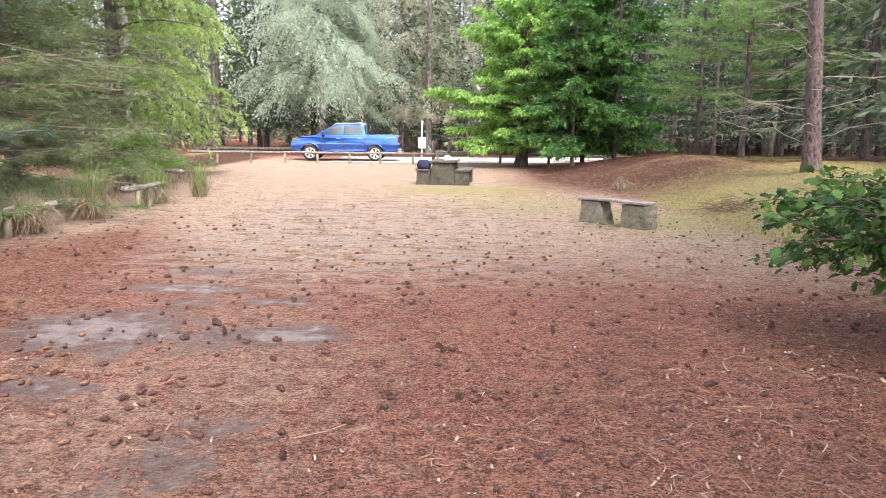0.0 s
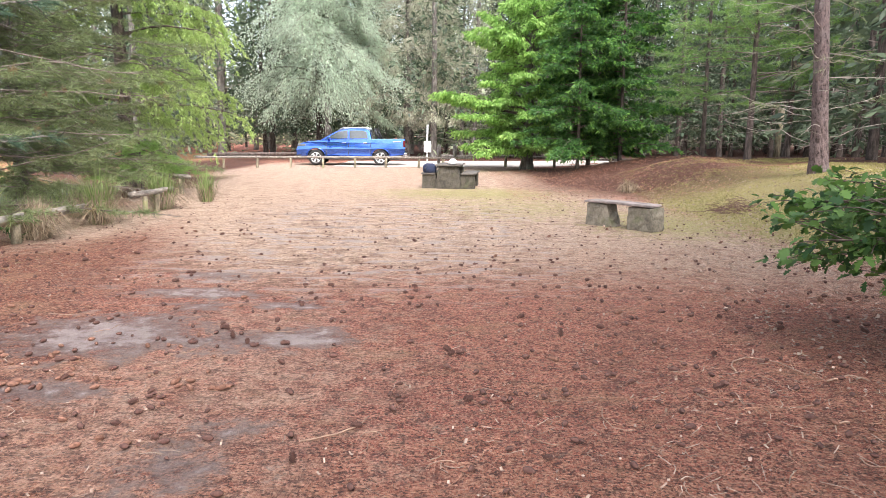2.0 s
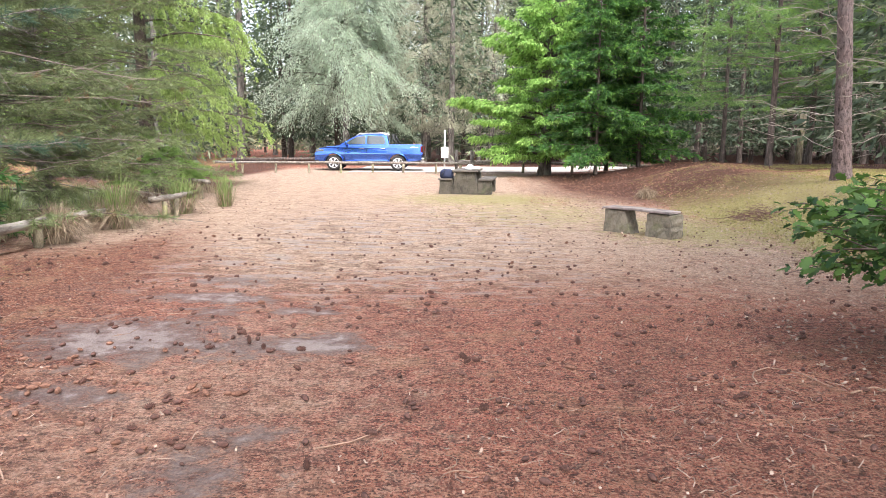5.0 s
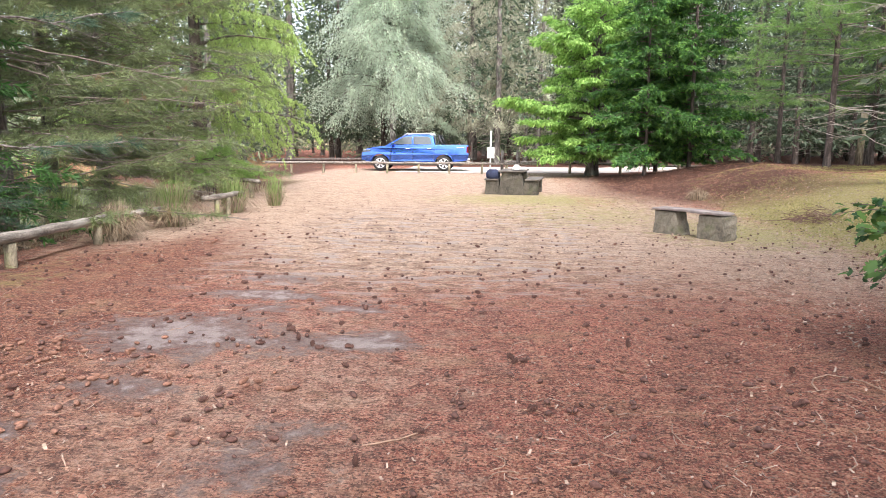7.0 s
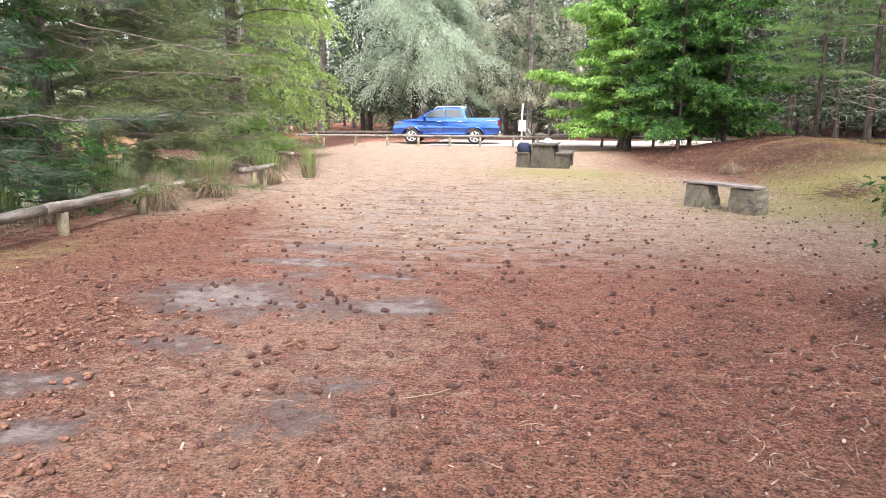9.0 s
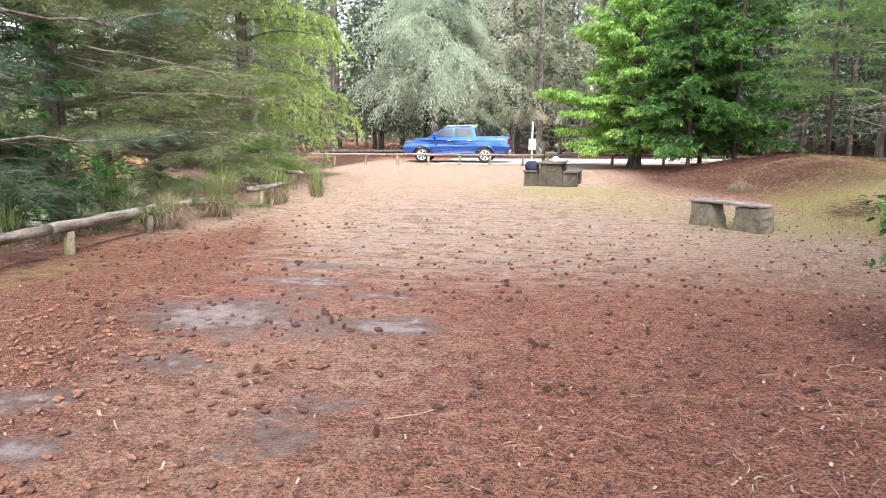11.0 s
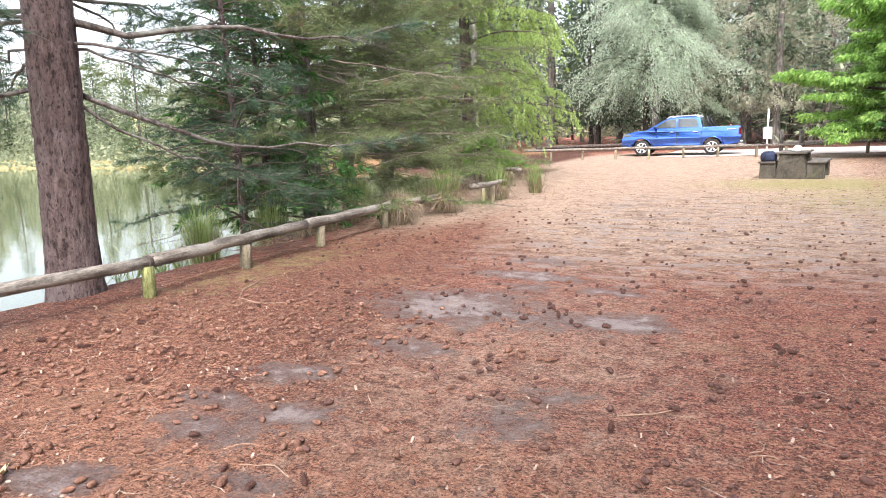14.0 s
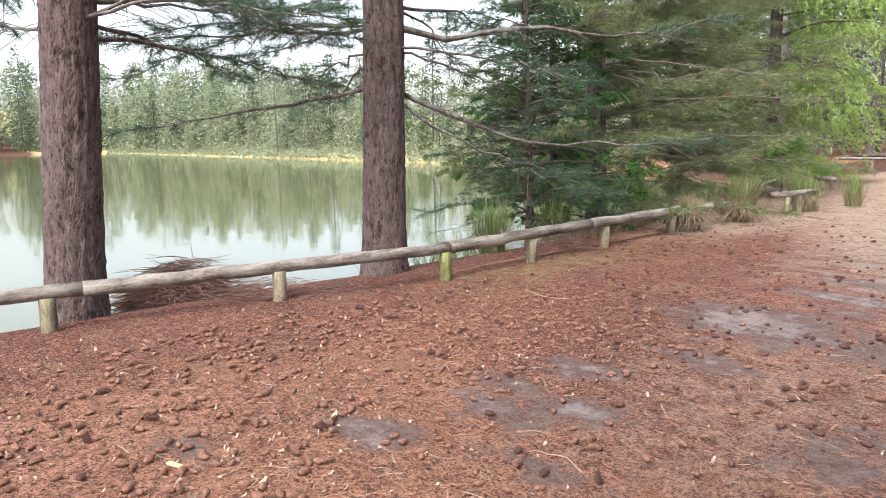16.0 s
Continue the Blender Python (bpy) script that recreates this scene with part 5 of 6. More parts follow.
            sp.tube([(cx + 0.245 * math.cos(a), sgn * 0.925, 0.37 + 0.235 * math.sin(a)) for a in np.linspace(0, 2 * math.pi, 29)], 0.014, 6)
            part("rim_spokes", sp.mesh("rim_spokes", M["alloy"]), w, "silver alloy spokes")
    bevel(part("side_badge", Soup().box(L + 0.62, -0.928, 1.13, L + 0.98, -0.9, 1.165).mesh("side_badge", M["white"]), t, "small white badge on the bed side"), 0.004)
    # screens
    for pts, name in (([(0.26, 1.245), (0.87, 1.59)], "windscreen"), ([(2.735, 1.3), (2.7, 1.6)], "rear_window")):
        (xa, za), (xb, zb) = pts
        k = -0.012 if name == "windscreen" else 0.012
        v = [(xa + k, -0.72, za), (xa + k, 0.72, za), (xb + k, 0.64, zb), (xb + k, -0.64, zb)]
        v += [(x - k * 2, y, z) for x, y, z in v]
        part(name, Soup().add(v, [(0, 1, 2, 3), (7, 6, 5, 4), (0, 4, 5, 1), (1, 5, 6, 2), (2, 6, 7, 3), (3, 7, 4, 0)]).mesh(name, M["glass"]), t)
    bevel(part("front_bumper", Soup().box(-1.0, -0.84, 0.36, -0.7, 0.84, 0.6).mesh("front_bumper", M["black"]), t), 0.06)
    bevel(part("grille", Soup().box(-0.985, -0.48, 0.66, -0.9, 0.48, 0.96).mesh("grille", M["chrome"]), t), 0.02)
    bevel(part("rear_bumper", Soup().box(L + 1.1, -0.84, 0.46, L + 1.3, 0.84, 0.62).mesh("rear_bumper", M["chrome"]), t), 0.03)
    part("load_bed", Soup().box(2.82, -0.76, 1.2, L + 1.08, 0.76, 1.285).mesh("load_bed", M["black"]), t, "black bed cover")
    bar = Soup()
    for y in (-0.74, 0.74):
        bar.tube([(3.12, y, 1.26), (2.95, y, 1.5), (2.88, y * 0.94, 1.72)], 0.05, 8)
    bar.tube([(2.88, -0.7, 1.72), (2.88, 0.7, 1.72)], 0.045, 8)
    part("sports_bar", bar.mesh("sports_bar", M["black"], True), t)
    part("underside", Soup().box(-0.5, -0.7, 0.28, L + 0.9, 0.7, 0.45).mesh("underside", M["black"]), t)
    return t


truck()

# ---- signs and small things ----
t = thing("notice_post", "white metal post with a blank white notice plate", "sign", pose(-1.15, 35.6, float(height(-1.15, 35.6))))
part("pole", Soup().tube([(0, 0, -0.2), (0, 0, 1.2), (0.02, 0, 2.02)], 0.045, 10).mesh("pole", M["white"], True), t)
bevel(part("plate", Soup().box(-0.17, -0.085, 0.62, 0.2, -0.05, 1.18).mesh("plate", M["white"]), t), 0.01)
for x, y, h, r in ((-0.49, 32.2, 1.07, 0.075), (0.25, 32.2, 1.08, 0.09)):
    t = thing("bollard", "grey weathered timber bollard by the gravel track", "bollard", pose(x, y, float(height(x, y))), "timber bollards")
    part("shaft", Soup().tube([(0, 0, -0.2), (0, 0, 0.5), (0.01, 0, h)], r, 12, True, 0.05, np.random.default_rng(3)).mesh("shaft", M["bark_grey"], True), t)
t = thing("tall_stake", "tall pale timber stake on the bank", "post", at_ground(14.2, 29.8))
part("shaft", Soup().tube([(0, 0, -0.2), (0.03, 0, 1.2), (0.06, 0, 2.3)], 0.13, 12, True, 0.05, np.random.default_rng(4)).mesh("shaft", M["post"], True), t)

bag = thing("backpack", "dark navy backpack lying on the picnic seat", "bag", pose(-0.58, 19.95, float(height(-0.02, 20.3)) + 0.455))
ring = lambda s, z: [(s * 0.2 * math.copysign(abs(math.cos(a)) ** 0.6, math.cos(a)), s * 0.15 * math.copysign(abs(math.sin(a)) ** 0.6, math.sin(a)), z) for a in np.linspace(0, 2 * math.pi, 20, endpoint=False)]
part("pouch", loft([ring(0.85, 0), ring(1, 0.05), ring(1.02, 0.14), ring(0.9, 0.22), ring(0.55, 0.265)]).mesh("pouch", M["navy"], True), bag)
part("strap", Soup().tube([(-0.1, -0.16, 0.05), (-0.12, -0.2, 0.14), (-0.05, -0.15, 0.24)], 0.014, 6).mesh("strap", M["black"], True), bag)
TT = float(height(-0.02, 20.3)) + 0.716
lump = thing("plastic_bag", "crumpled white plastic bag on the tabletop", "bag", pose(0.1, 19.85, TT))
rr = np.random.default_rng(8)
rings = [[(s * 0.13 * math.cos(a) * rr.uniform(0.8, 1.2), s * 0.1 * math.sin(a) * rr.uniform(0.8, 1.2), z) for a in np.linspace(0, 2 * math.pi, 12, endpoint=False)] for s, z in ((0.9, 0), (1.1, 0.04), (0.8, 0.1), (0.35, 0.15))]
part("film", loft(rings).mesh("film", M["white"]), lump)
tube_ob = thing("paper_roll", "white paper roll lying on the tabletop", "paper roll", pose(0.27, 19.8, TT + 0.045, 0, 0, 20))
part("roll", Soup().tube([(-0.12, 0, 0), (0.12, 0, 0)], 0.045, 14).mesh("roll", M["white"], True), tube_ob)


# grass tussocks
def tussock(x, y, r, h, n, seed, green, label):
    rng = np.random.default_rng(seed)
    t = thing("tussock", label, "grass tussock", at_ground(x, y), "tussocks by the rail")
    for name, k, mat, hh, lean in (("green_grass", int(0.5 * n * green), M["grass"], h * 1.2, 0.62), ("dry_grass", int(0.7 * n * (1 - green)), M["straw"], h * 0.78, 1.25)):
        if not k:
            continue
        a = rng.uniform(0, 6.283, k)
        b = np.sqrt(rng.random(k)) * r * 0.32
        out = np.stack([np.cos(a), np.sin(a), np.zeros(k)], axis=-1)
        p0 = out * b[:, None] + rng.normal(size=(k, 3)) * np.array((0.05, 0.05, 0)) * r
        ln = hh * rng.uniform(0.35, 1.2, k)[:, None]
        sp = lean * rng.beta(1.3, 1.7, k)[:, None] * 1.15 * (r / 0.5)
        p1 = p0 + out * ln * sp * 0.35 + np.array((0, 0, 1)) * ln * 0.6
        turn = rng.normal(size=k)[:, None] * 0.35
        out2 = out + turn * np.cross(out, (0, 0, 1.0))
        p2 = p0 + out2 * ln * sp * 0.8 + np.array((0, 0, 1)) * ln * (1.0 - 0.95 * sp.clip(0, 1.05) ** 2)
        s = unit(np.cross(out, (0, 0, 1.0)) + 0.4 * rng.normal(size=(k, 3))) * 0.005
        v = np.concatenate([np.stack([p0 - s, p0 + s, p1 + s, p1 - s], axis=1), np.stack([p1 - s, p1 + s, p2 + s * 0.2, p2 - s * 0.2], axis=1)])
        part(name, tri_mesh(name, v, mat, 4), t)
    return t


tussock(-6.2, 10.05, 0.44, 0.74, 1500, 1, 0.0, "dry brown grass tussock against the rail's end")
tussock(-6.12, 11.75, 0.5, 0.82, 1500, 2, 0.26, "large green and straw-coloured grass tussock")
tussock(-5.93, 13.9, 0.52, 0.72, 1400, 3, 0.55, "green grass tussock with a brown skirt")
tussock(-5.6, 15.55, 0.38, 0.6, 900, 4, 0.4, "small upright grass tussock standing alone")
tussock(-6.9, 12.6, 0.6, 0.6, 900, 5, 0.1, "flattened straw-coloured grass by the water")
tussock(-7.4, 8.0, 0.55, 0.75, 900, 6, 0.8, "green reedy tussock behind the rail")
tussock(-7.2, 6.4, 0.5, 0.7, 800, 7, 0.8, "green reedy tussock at the water's edge")
tussock(-7.6, 10.8, 0.6, 0.8, 900, 8, 0.5, "reedy tussock below the pine")
tussock(4.9, 18.6, 0.5, 0.4, 800, 9, 0.0, "brown dead tussock at the foot of the bank")

# reeds and dry grass between rail and water
def reeds(name, label, n, xr, yr, h, mat, seed):
    rng = np.random.default_rng(seed)
    x, y = rng.uniform(*xr, n), rng.uniform(*yr, n)
    ok = rng.random(n) < smooth(0.3, 0.75, 0.5 + 0.4 * wave(x, y, 1.1, seed))
    p = np.stack([x, y, height(x, y)], -1)[ok]
    v = needles(p, np.tile((0, 0, 1.0), (len(p), 1)), 4, h, 0.012, rng, 0.33)
    return tagged(new(name, tri_mesh(name, v, mat)), label, "grass", kind="stuff")


reeds("shore_grass", "pale dry grass on the slope to the water", 2400, (-9.3, -7.0), (8.3, 19.5), 0.38, M["straw"], 61)
reeds("shore_reeds", "green reeds at the water's edge", 1100, (-10.2, -7.5), (5.2, 15.0), 0.65, M["grass"], 62)

# dead brushwood
M["brush"] = plain("reddish_dead_twigs", (0.17, 0.095, 0.073), 0.9, 0, 0.4, 14.0)


def heap(x, y, r, h, n, seed, label):
    rng = np.random.default_rng(seed)
    t = thing("brush_heap", label, "brushwood", at_ground(x, y))
    so = Soup()
    for _ in range(n):
        a, b = rng.uniform(0, 6.3), r * math.sqrt(rng.random())
        z = h * (1 - (b / r) ** 2) * rng.random()
        o = np.array((b * math.cos(a), b * math.sin(a), z))
        p = curve(o, rng.uniform(0, 6.3), rng.uniform(-0.3, 0.3), rng.uniform(0.15, 0.5), 0.1, 4, 0, 0.15, rng)
        p[:, 2] = np.maximum(p[:, 2], 0.0)
        so.tube(p, np.linspace(0.0055, 0.002, 4), 3, False)
    part("brushwood", so.mesh("brushwood", M["brush"]), t)
    return t


heap(-7.7, 2.1, 0.65, 0.52, 2200, 1, "heap of dead brown brushwood between pines and water")
heap(-6.7, 2.7, 0.55, 0.14, 160, 2, "loose dead brushwood behind the rail")
heap(5.6, 13.2, 0.5, 0.3, 160, 3, "low heap of dead twigs on the bank")
heap(-6.5, 7.2, 0.5, 0.2, 120, 4, "fallen brown twigs under the rail")

# ---- litter on the ground ----


def cone_mesh(name, mat, length, open_, seed, fat=0.2):
    rng = np.random.default_rng(seed)
    so = Soup()
    rings = []
    for u in np.linspace(0, 1, 6):
        r = fat * length * math.sin(math.pi * (0.1 + 0.82 * u)) ** 0.7 * (1.25 - 0.5 * u)
        rings.append([(length * (u - 0.5), r * math.cos(a), r * math.sin(a)) for a in np.linspace(0, 2 * math.pi, 8, endpoint=False)])
    so = loft(rings)
    for i in range(46):
        u = (i + 0.5) / 46
        a = i * 2.399
        r = fat * length * math.sin(math.pi * (0.1 + 0.82 * u)) ** 0.7 * (1.25 - 0.5 * u)
        out = np.array((0.25 + 0.3 * u, math.cos(a), math.sin(a)))
        side = np.array((0, -math.sin(a), math.cos(a)))
        o = np.array((length * (u - 0.5), r * 0.8 * math.cos(a), r * 0.8 * math.sin(a)))
        w = 0.09 * length
        tip = o + out * (0.06 + 0.09 * open_) * length
        so.add([o - side * w, o + side * w, tip + side * w * 0.6, tip - side * w * 0.6, tip + np.array((0.06 * length, 0, 0))], [(0, 1, 2, 3), (3, 2, 4), (0, 3, 4), (1, 4, 2)])
    return so.mesh(name, mat)


cones = [cone_mesh("cone", M["cone"], 0.066, 0.06, 1, 0.27), cone_mesh("cone", M["cone_dark"], 0.062, 0.9, 2, 0.24), cone_mesh("cone", M["cone"], 0.06, 0.12, 3, 0.29)]
labels = ["closed brown pine cone lying on the needles", "dark open pine cone lying on the ground", "small brown pine cone among fallen needles"]
rng = np.random.default_rng(101)


def cone_spot():
    """Cones lie thick along the rail side and thin out over the clearing."""
    while True:
        x, y = rng.uniform(-5.8, 5.5), -0.5 + 12.5 * rng.random() ** 1.3
        dens = 0.1 + 0.9 * smooth(-1.5, -3.6, x) * smooth(6, 3, y)
        if (x > -0.9 * y - 4.5) and x < 0.75 * y + 0.8 and x + y > -4.5 and rng.random() < dens:
            return x, y


KNOWN = [(-2.93, 7.44, 1), (-2.88, 7.44, 1), (-2.94, 7.08, 1), (-1.39, 6.61, 1), (-1.39, 6.19, 1), (-1.25, 4.93, 1), (-1.55, 4.98, 1), (-2.49, 4.15, 1), (-1.83, 3.92, 1), (-1.87, 3.77, 1), (-1.43, 4.01, 0), (-1.4, 4.04, 0),
         (-1.84, 3.49, 1), (0.01, 4.7, 1), (0.07, 4.72, 1), (-0.02, 4.8, 1), (-0.51, 3.47, 1), (-1.7, 4.02, 0), (-1.62, 4.0, 0), (-1.66, 4.12, 0), (-1.75, 4.1, 0), (-2.2, 5.0, 1), (-1.95, 4.95, 1), (-1.7, 5.1, 1), (-1.85, 5.35, 1)]
for i in range(300):
    if i < len(KNOWN):
        x, y, k = KNOWN[i]
    else:
        (x, y) = cone_spot()
        k = int(rng.choice(3, p=(0.45, 0.2, 0.35) if x < -2.2 and y < 5 else (0.25, 0.5, 0.25)))
    c = new("pine_cone", cones[k])
    upright = k == 1 and rng.random() < 0.06
    c.matrix_basis = pose(x, y, float(height(x, y)) + (0.035 if upright else 0.018), rng.uniform(0, 360), (-80 if upright else rng.uniform(-18, 18)), rng.uniform(0, 360)) @ Matrix.Scale(rng.uniform(0.75, 1.15), 4)
    tagged(c, labels[k], "pine cone", "cones on the ground")

# the many further cones, needles and chips
n = 1300
y = 2.2 + 15 * rng.random(n) ** 1.5
x = rng.uniform(-1, 1, n) * np.minimum(6, 0.75 * y + 0.6)
z = height(x, y)
ring = np.array([(math.cos(a), math.sin(a)) for a in np.linspace(0, 2 * math.pi, 6, endpoint=False)])
prof = [(-0.5, 0.1), (-0.28, 0.28), (0.08, 0.29), (0.36, 0.17), (0.5, 0.05)]
unit_cone = np.array([(u, r * a, r * b) for u, r in prof for a, b in ring])
faces = [(i * 6 + j, i * 6 + (j + 1) % 6, (i + 1) * 6 + (j + 1) % 6, (i + 1) * 6 + j) for i in range(4) for j in range(6)]
so = Soup()
for i in range(n):
    a, k = rng.uniform(0, 6.3), 0.056 * rng.uniform(0.55, 1.2) * float(np.interp(y[i], [7, 12], [1.0, 0.65]))
    if y[i] < 3.6 and rng.random() < 0.75:
        continue
    q = unit_cone * k
    so.add(np.stack([x[i] + q[:, 0] * math.cos(a) - q[:, 1] * math.sin(a), y[i] + q[:, 0] * math.sin(a) + q[:, 1] * math.cos(a), z[i] + 0.014 + q[:, 2]], axis=-1), faces)
tagged(new("scattered_cones", so.mesh("scattered_cones", M["cone_dark"], True)), "many small dark pine cones strewn over the clearing", "pine cones", kind="stuff")


# closed brown cones lying thick towards the lake rail
so = Soup()
for i in range(760):
    x0, y0 = rng.uniform(-5.7, -1.6), rng.uniform(-0.6, 4.8)
    if rng.random() > 0.25 + 0.75 * float(smooth(-2.0, -3.6, x0)):
        continue
    if rng.random() < 0.35:
        x0, y0 = round(x0 / 0.7) * 0.7 + rng.normal() * 0.11, round(y0 / 0.8) * 0.8 + rng.normal() * 0.1
    a, k = rng.uniform(0, 6.3), 0.06 * rng.uniform(0.75, 1.2)
    q = unit_cone * k
    so.add(np.stack([x0 + q[:, 0] * math.cos(a) - q[:, 1] * math.sin(a), y0 + q[:, 0] * math.sin(a) + q[:, 1] * math.cos(a), float(height(x0, y0)) + 0.014 + q[:, 2]], axis=-1), faces)
tagged(new("brown_cones", so.mesh("brown_cones", M["cone"], True)), "closed brown pine cones lying thick under the lakeside pines", "pine cones", kind="stuff")


def strewn(name, label, n, length, width, mat, spot, lift=0.006, bend=0.15, seed=0, curl=0.0, slim=False):
    """Bent slivers lying every way on the ground, each of two quads."""
    rng = np.random.default_rng(seed)
    x, y = spot(rng, n)
    bare = np.maximum.reduce([blob(x, y, *b) for b in MUD])
    ok = ((bare < 0.55) | (rng.random(n) < 0.12)) & (rng.random(n) > 0.8 * blob(x, y, -1.5, 5.0, 2.0, 3.6))
    x, y, n = x[ok], y[ok], int(ok.sum())
    a = rng.uniform(0, 2 * math.pi, n)
    ln = length * rng.uniform(0.4, 1.2, n)
    b = a + rng.normal(size=n) * bend * 2
    d0, d1 = np.stack([np.cos(a), np.sin(a)], -1), np.stack([np.cos(b), np.sin(b)], -1)
    c = np.stack([x, y], -1)
    pts = [c - d0 * ln[:, None] / 2, c, c + d1 * ln[:, None] / 2]
    w = width * rng.uniform(0.6, 1.3, n)[:, None] / 2
    s0 = np.stack([-np.sin(a), np.cos(a)], -1) * w
    tilt = rng.normal(size=n) * 0.006
    out = []
    for i, p in enumerate(pts):
        zz = height(p[:, 0], p[:, 1]) + lift + rng.random(n) * 0.006 + (i - 1) * tilt + (curl * rng.random(n) if i != 1 else 0)
        out.append((np.concatenate([p - s0, zz[:, None]], 1), np.concatenate([p + s0, zz[:, None] + 0.001], 1)))
    if slim:
        v = np.stack([out[0][0], out[0][1], out[2][1], out[2][0]], axis=1)
    else:
        v = np.concatenate([np.stack([out[i][0], out[i][1], out[i + 1][1], out[i + 1][0]], axis=1) for i in (0, 1)])
    return tagged(new(name, tri_mesh(name, v, mat, 4)), label, name.replace("_", " "), kind="stuff")


def fan(lo, hi, power, left=3.0):
    def spot(rng, n):
        y = lo + (hi - lo) * rng.random(n) ** power
        u = rng.uniform(-1, 1, n)
        x = np.where(u < 0, u * (0.72 * y + left), u * (0.72 * y + 1.0)).clip(-6.3, 8.0)
        side = rng.random(n) < 0.22
        return np.where(side, rng.uniform(-6.2, -1.2, n), x), np.where(side, rng.uniform(-1.6, 4.5, n), y)
    return spot


strewn("fallen_needles", "long rust-brown pine needles covering the ground", 115000, 0.085, 0.0017, M["needle"], fan(0.6, 9.5, 1.25), 0.004, 0.15, 1, slim=True)
strewn("fallen_twiglets", "short dry twigs strewn over the needles", 2400, 0.12, 0.005, M["chip"], fan(0.8, 9.0, 1.4), 0.008, 0.25, 2)
strewn("fallen_chips", "small bleached bark chips and dry leaves", 4600, 0.024, 0.014, M["chip"], fan(0.8, 16.0, 1.5), 0.008, 0.3, 3, 0.008)
strewn("bank_leaves", "dry leaves over the bank's foot", 4500, 0.05, 0.022, M["chip"], lambda r, n: (r.uniform(2.5, 11, n), 4 + 14 * r.random(n)), 0.01, 0.3, 4, 0.015)

strewn("slope_litter", "rust-brown twigs and dead fronds on the slope under the hemlocks", 5200, 0.17, 0.016, M["needle"], lambda r, n: (r.uniform(1.6, 9.5, n), 16.5 + 13 * r.random(n)), 0.012, 0.3, 5, 0.03)


# short growth on the bank
k = 60000
bx, by = rng.uniform(4.0, 13, k), rng.uniform(8.5, 24, k)
ok = rng.random(k) < smooth(0.35, 0.6, 0.5 + 0.35 * wave(bx, by, 1.3, 55)) * smooth(4.2, 5.6, bx) * (1 - 0.85 * blob(bx, by, 6.0, 21.5, 3.0, 4.2))
bx, by = bx[ok], by[ok]
p0 = np.stack([bx, by, height(bx, by) - 0.01], -1)
blades = needles(p0, np.tile((0, 0, 1.0), (len(bx), 1)), 3, 0.06, 0.011, rng, 1.3)
tagged(new("bank_grass", tri_mesh("bank_grass", blades, M["straw_green"])), "short yellow-green moss and grass on the bank", "grass", kind="stuff")


# single sticks
def stick(points, r, label):
    rng = np.random.default_rng(int(abs(points[0][0]) * 100))
    x0, y0 = points[0]
    xs, ys = np.array([p[0] for p in points]), np.array([p[1] for p in points])
    p = np.stack([xs, ys, height(xs, ys) + r * 0.9], -1)
    u = np.linspace(0, 1, 9)
    ob = new("stick", Soup().tube(along(p, u) + rng.normal(size=(9, 3)) * r * 0.4, np.linspace(r, r * 0.5, 9), 6, True, 0.2, rng).mesh("stick", M["stick"], True))
    return tagged(ob, label, "stick", "sticks on the ground")


stick([(-0.78, 3.3), (-0.62, 3.36), (-0.5, 3.48), (-0.46, 3.62)], 0.0055, "pale curved stick lying on the needles")
stick([(1.94, 4.39), (1.96, 4.59), (2.18, 4.75), (2.33, 4.65), (2.38, 4.44), (2.46, 4.31)], 0.0060, "bent grey-brown stick lying on the needles")
stick([(2.47, 4.25), (2.69, 4.39), (2.77, 4.28)], 0.0070, "bent grey-brown stick lying on the needles")
stick([(0.89, 3.75), (0.86, 3.65), (0.89, 3.47), (0.99, 3.44)], 0.0040, "bent grey-brown stick lying on the needles")
stick([(1.23, 3.90), (1.29, 3.96), (1.29, 4.03)], 0.0040, "bent grey-brown stick lying on the needles")
stick([(1.78, 4.04), (1.77, 3.90), (1.72, 3.76)], 0.0040, "bent grey-brown stick lying on the needles")
stick([(1.08, 2.92), (1.06, 2.83), (1.08, 2.78)], 0.0040, "bent grey-brown stick lying on the needles")
stick([(-5.40, 5.63), (-5.14, 4.98), (-4.94, 4.71), (-4.56, 4.56), (-4.25, 4.67)], 0.0080, "bent grey-brown stick lying on the needles")
stick([(-2.57, 2.12), (-2.54, 2.20), (-2.44, 2.24)], 0.0050, "bent grey-brown stick lying on the needles")
stick([(-2.27, 3.03), (-2.17, 2.92)], 0.0070, "bent grey-brown stick lying on the needles")
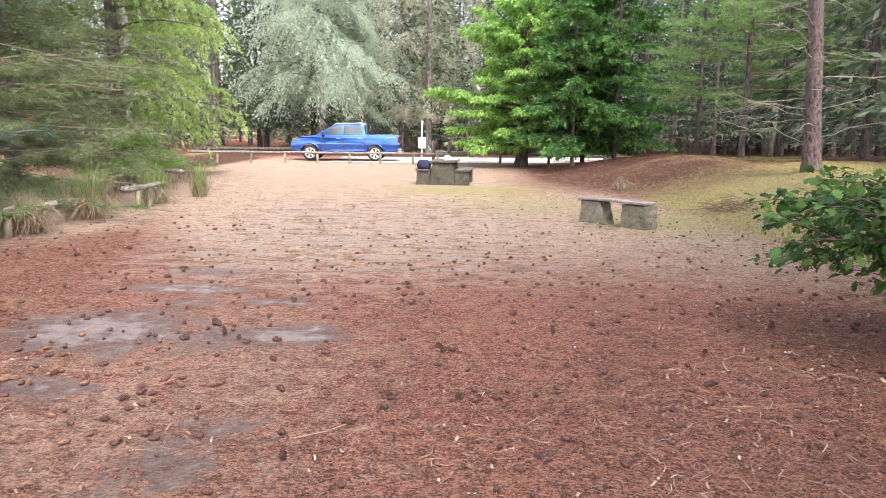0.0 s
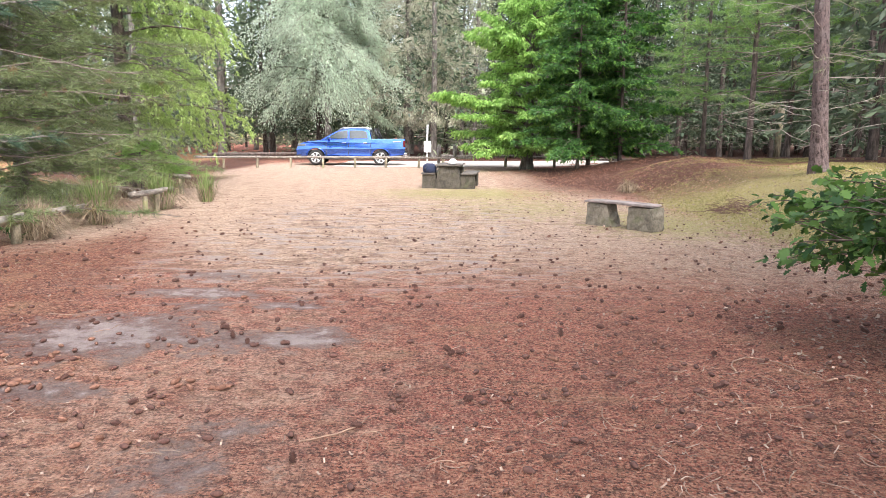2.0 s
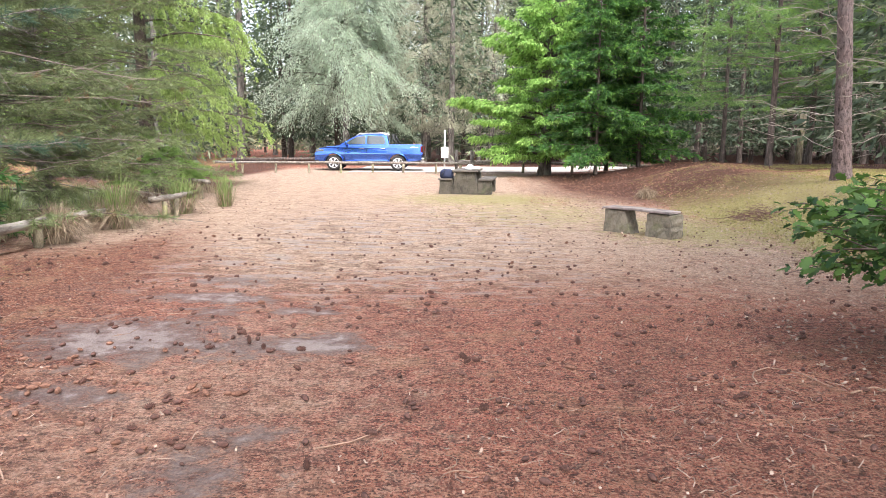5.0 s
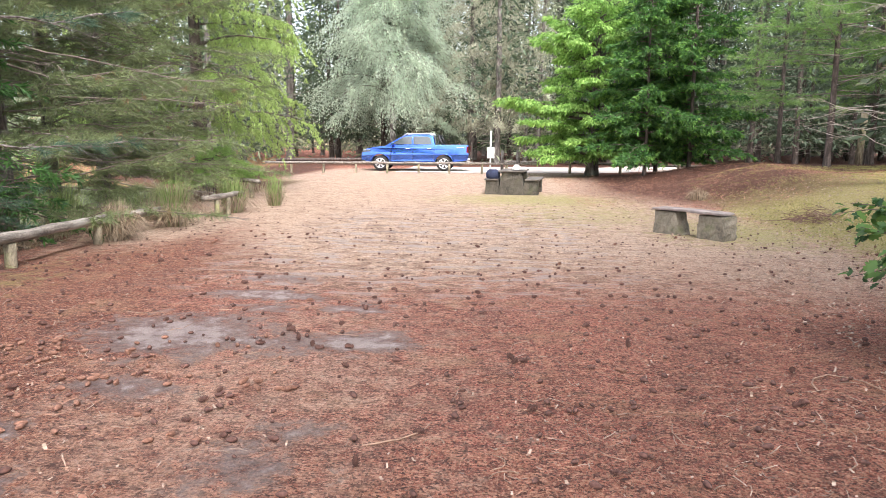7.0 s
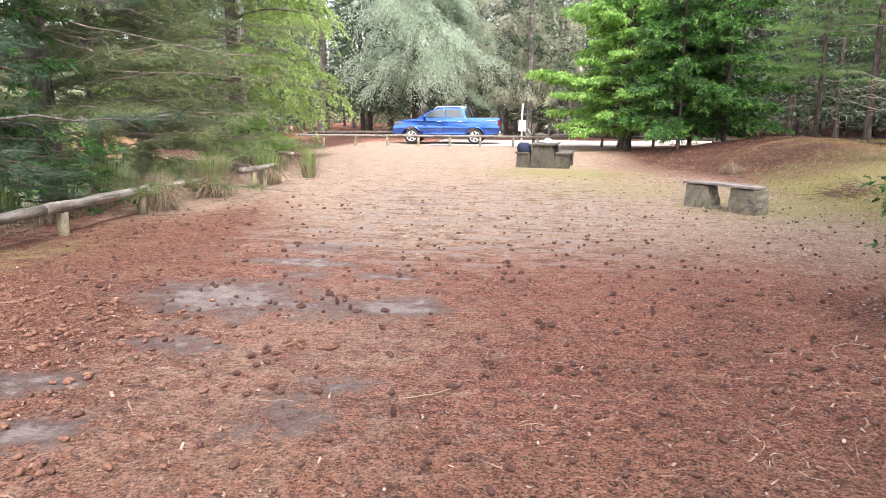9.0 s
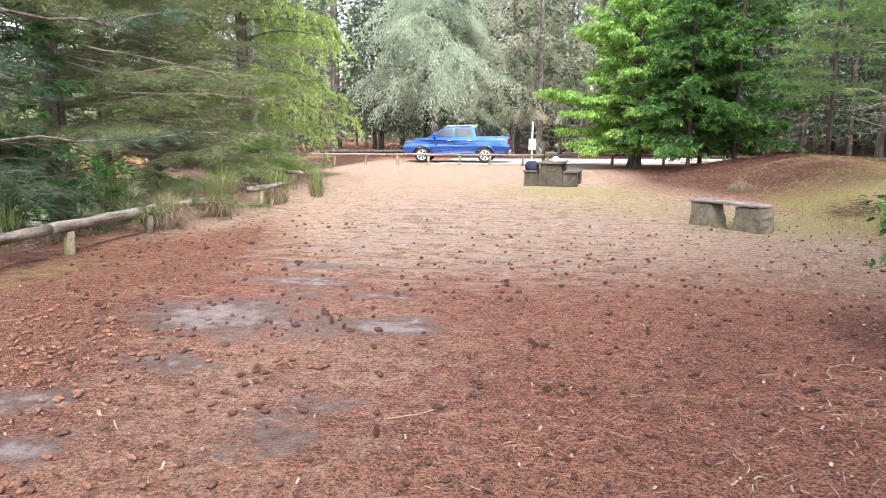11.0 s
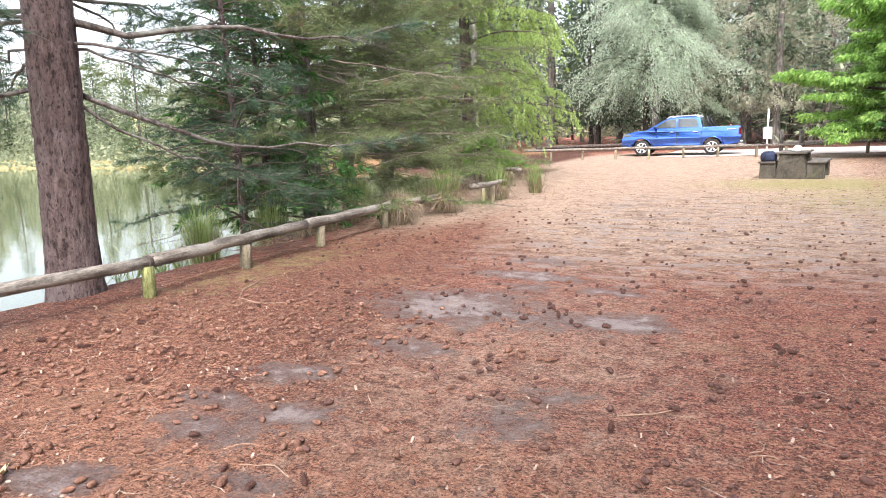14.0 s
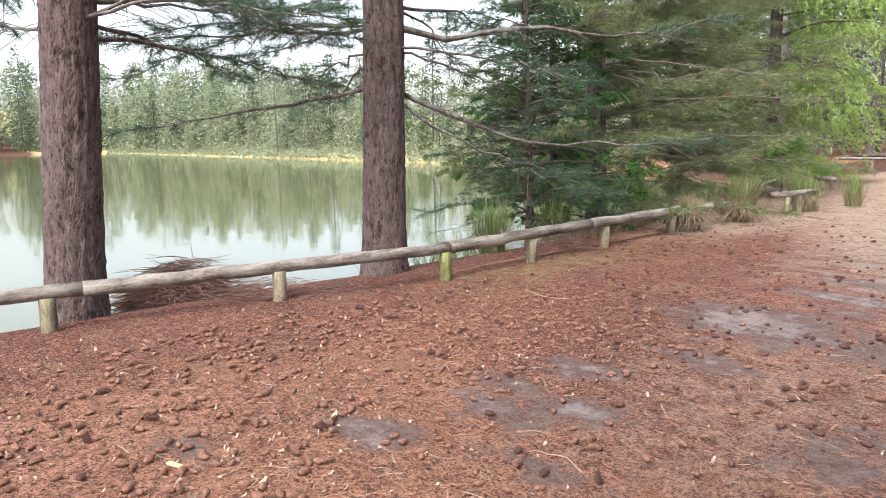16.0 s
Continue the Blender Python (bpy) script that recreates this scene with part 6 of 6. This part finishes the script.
stick([(-1.83, 2.54), (-1.84, 2.61), (-1.88, 2.65)], 0.0040, "bent grey-brown stick lying on the needles")
stick([(-3.16, 0.69), (-3.18, 0.79), (-3.32, 0.91)], 0.0060, "bent grey-brown stick lying on the needles")
for i in range(16):
    x, y = rng.uniform(-4.5, 4), rng.uniform(1.6, 7)
    a, k = rng.uniform(0, 6.3), rng.uniform(0.12, 0.4)
    stick([(x, y), (x + k * 0.5 * math.cos(a), y + k * 0.5 * math.sin(a)), (x + k * math.cos(a + 0.4), y + k * math.sin(a + 0.4))], rng.uniform(0.003, 0.006), "thin dry stick lying among the needles")

# a pale dry husk among the cones
s = Soup()
hz = float(height(-3.38, 1.44))
for i, (dx, dy, up) in enumerate(((0.05, 0.0, 0.06), (0.03, 0.045, 0.075), (-0.02, 0.05, 0.05), (0.06, -0.03, 0.04))):
    s.add([(0, 0, 0.004), (dx * 0.5 - dy * 0.35, dy * 0.5 + dx * 0.35, up * 0.45), (dx, dy, up), (dx * 0.5 + dy * 0.35, dy * 0.5 - dx * 0.35, up * 0.5)], [(0, 1, 2), (0, 2, 3)])
husk = new("dry_leaf", s.mesh("dry_leaf", M["husk"]))
husk.location = (-3.38, 1.44, hz)
tagged(husk, "pale yellow dry leaf curled up on the needles", "leaf")

chip = new("wood_chip", Soup().box(-0.045, -0.014, 0.002, 0.045, 0.014, 0.016).mesh("wood_chip", M["husk"]))
chip.matrix_basis = pose(-3.44, 0.58, float(height(-3.44, 0.58)), 0, 4, 25)
tagged(bevel(chip, 0.004), "pale split wood chip lying among brown cones", "wood chip")

# curled pale twigs where the litter lies deepest
for i in range(22):
    x, y = rng.uniform(-0.6, 3.0), rng.uniform(1.7, 4.6)
    a, k, bend = rng.uniform(0, 6.3), rng.uniform(0.03, 0.06), rng.choice((-1, 1)) * rng.uniform(0.25, 0.7)
    pts = [(x, y)]
    for _ in range(5):
        pts.append((pts[-1][0] + k * math.cos(a), pts[-1][1] + k * math.sin(a)))
        a += bend
    stick(pts, rng.uniform(0.0025, 0.004), "thin curled pale twig lying on the needles")
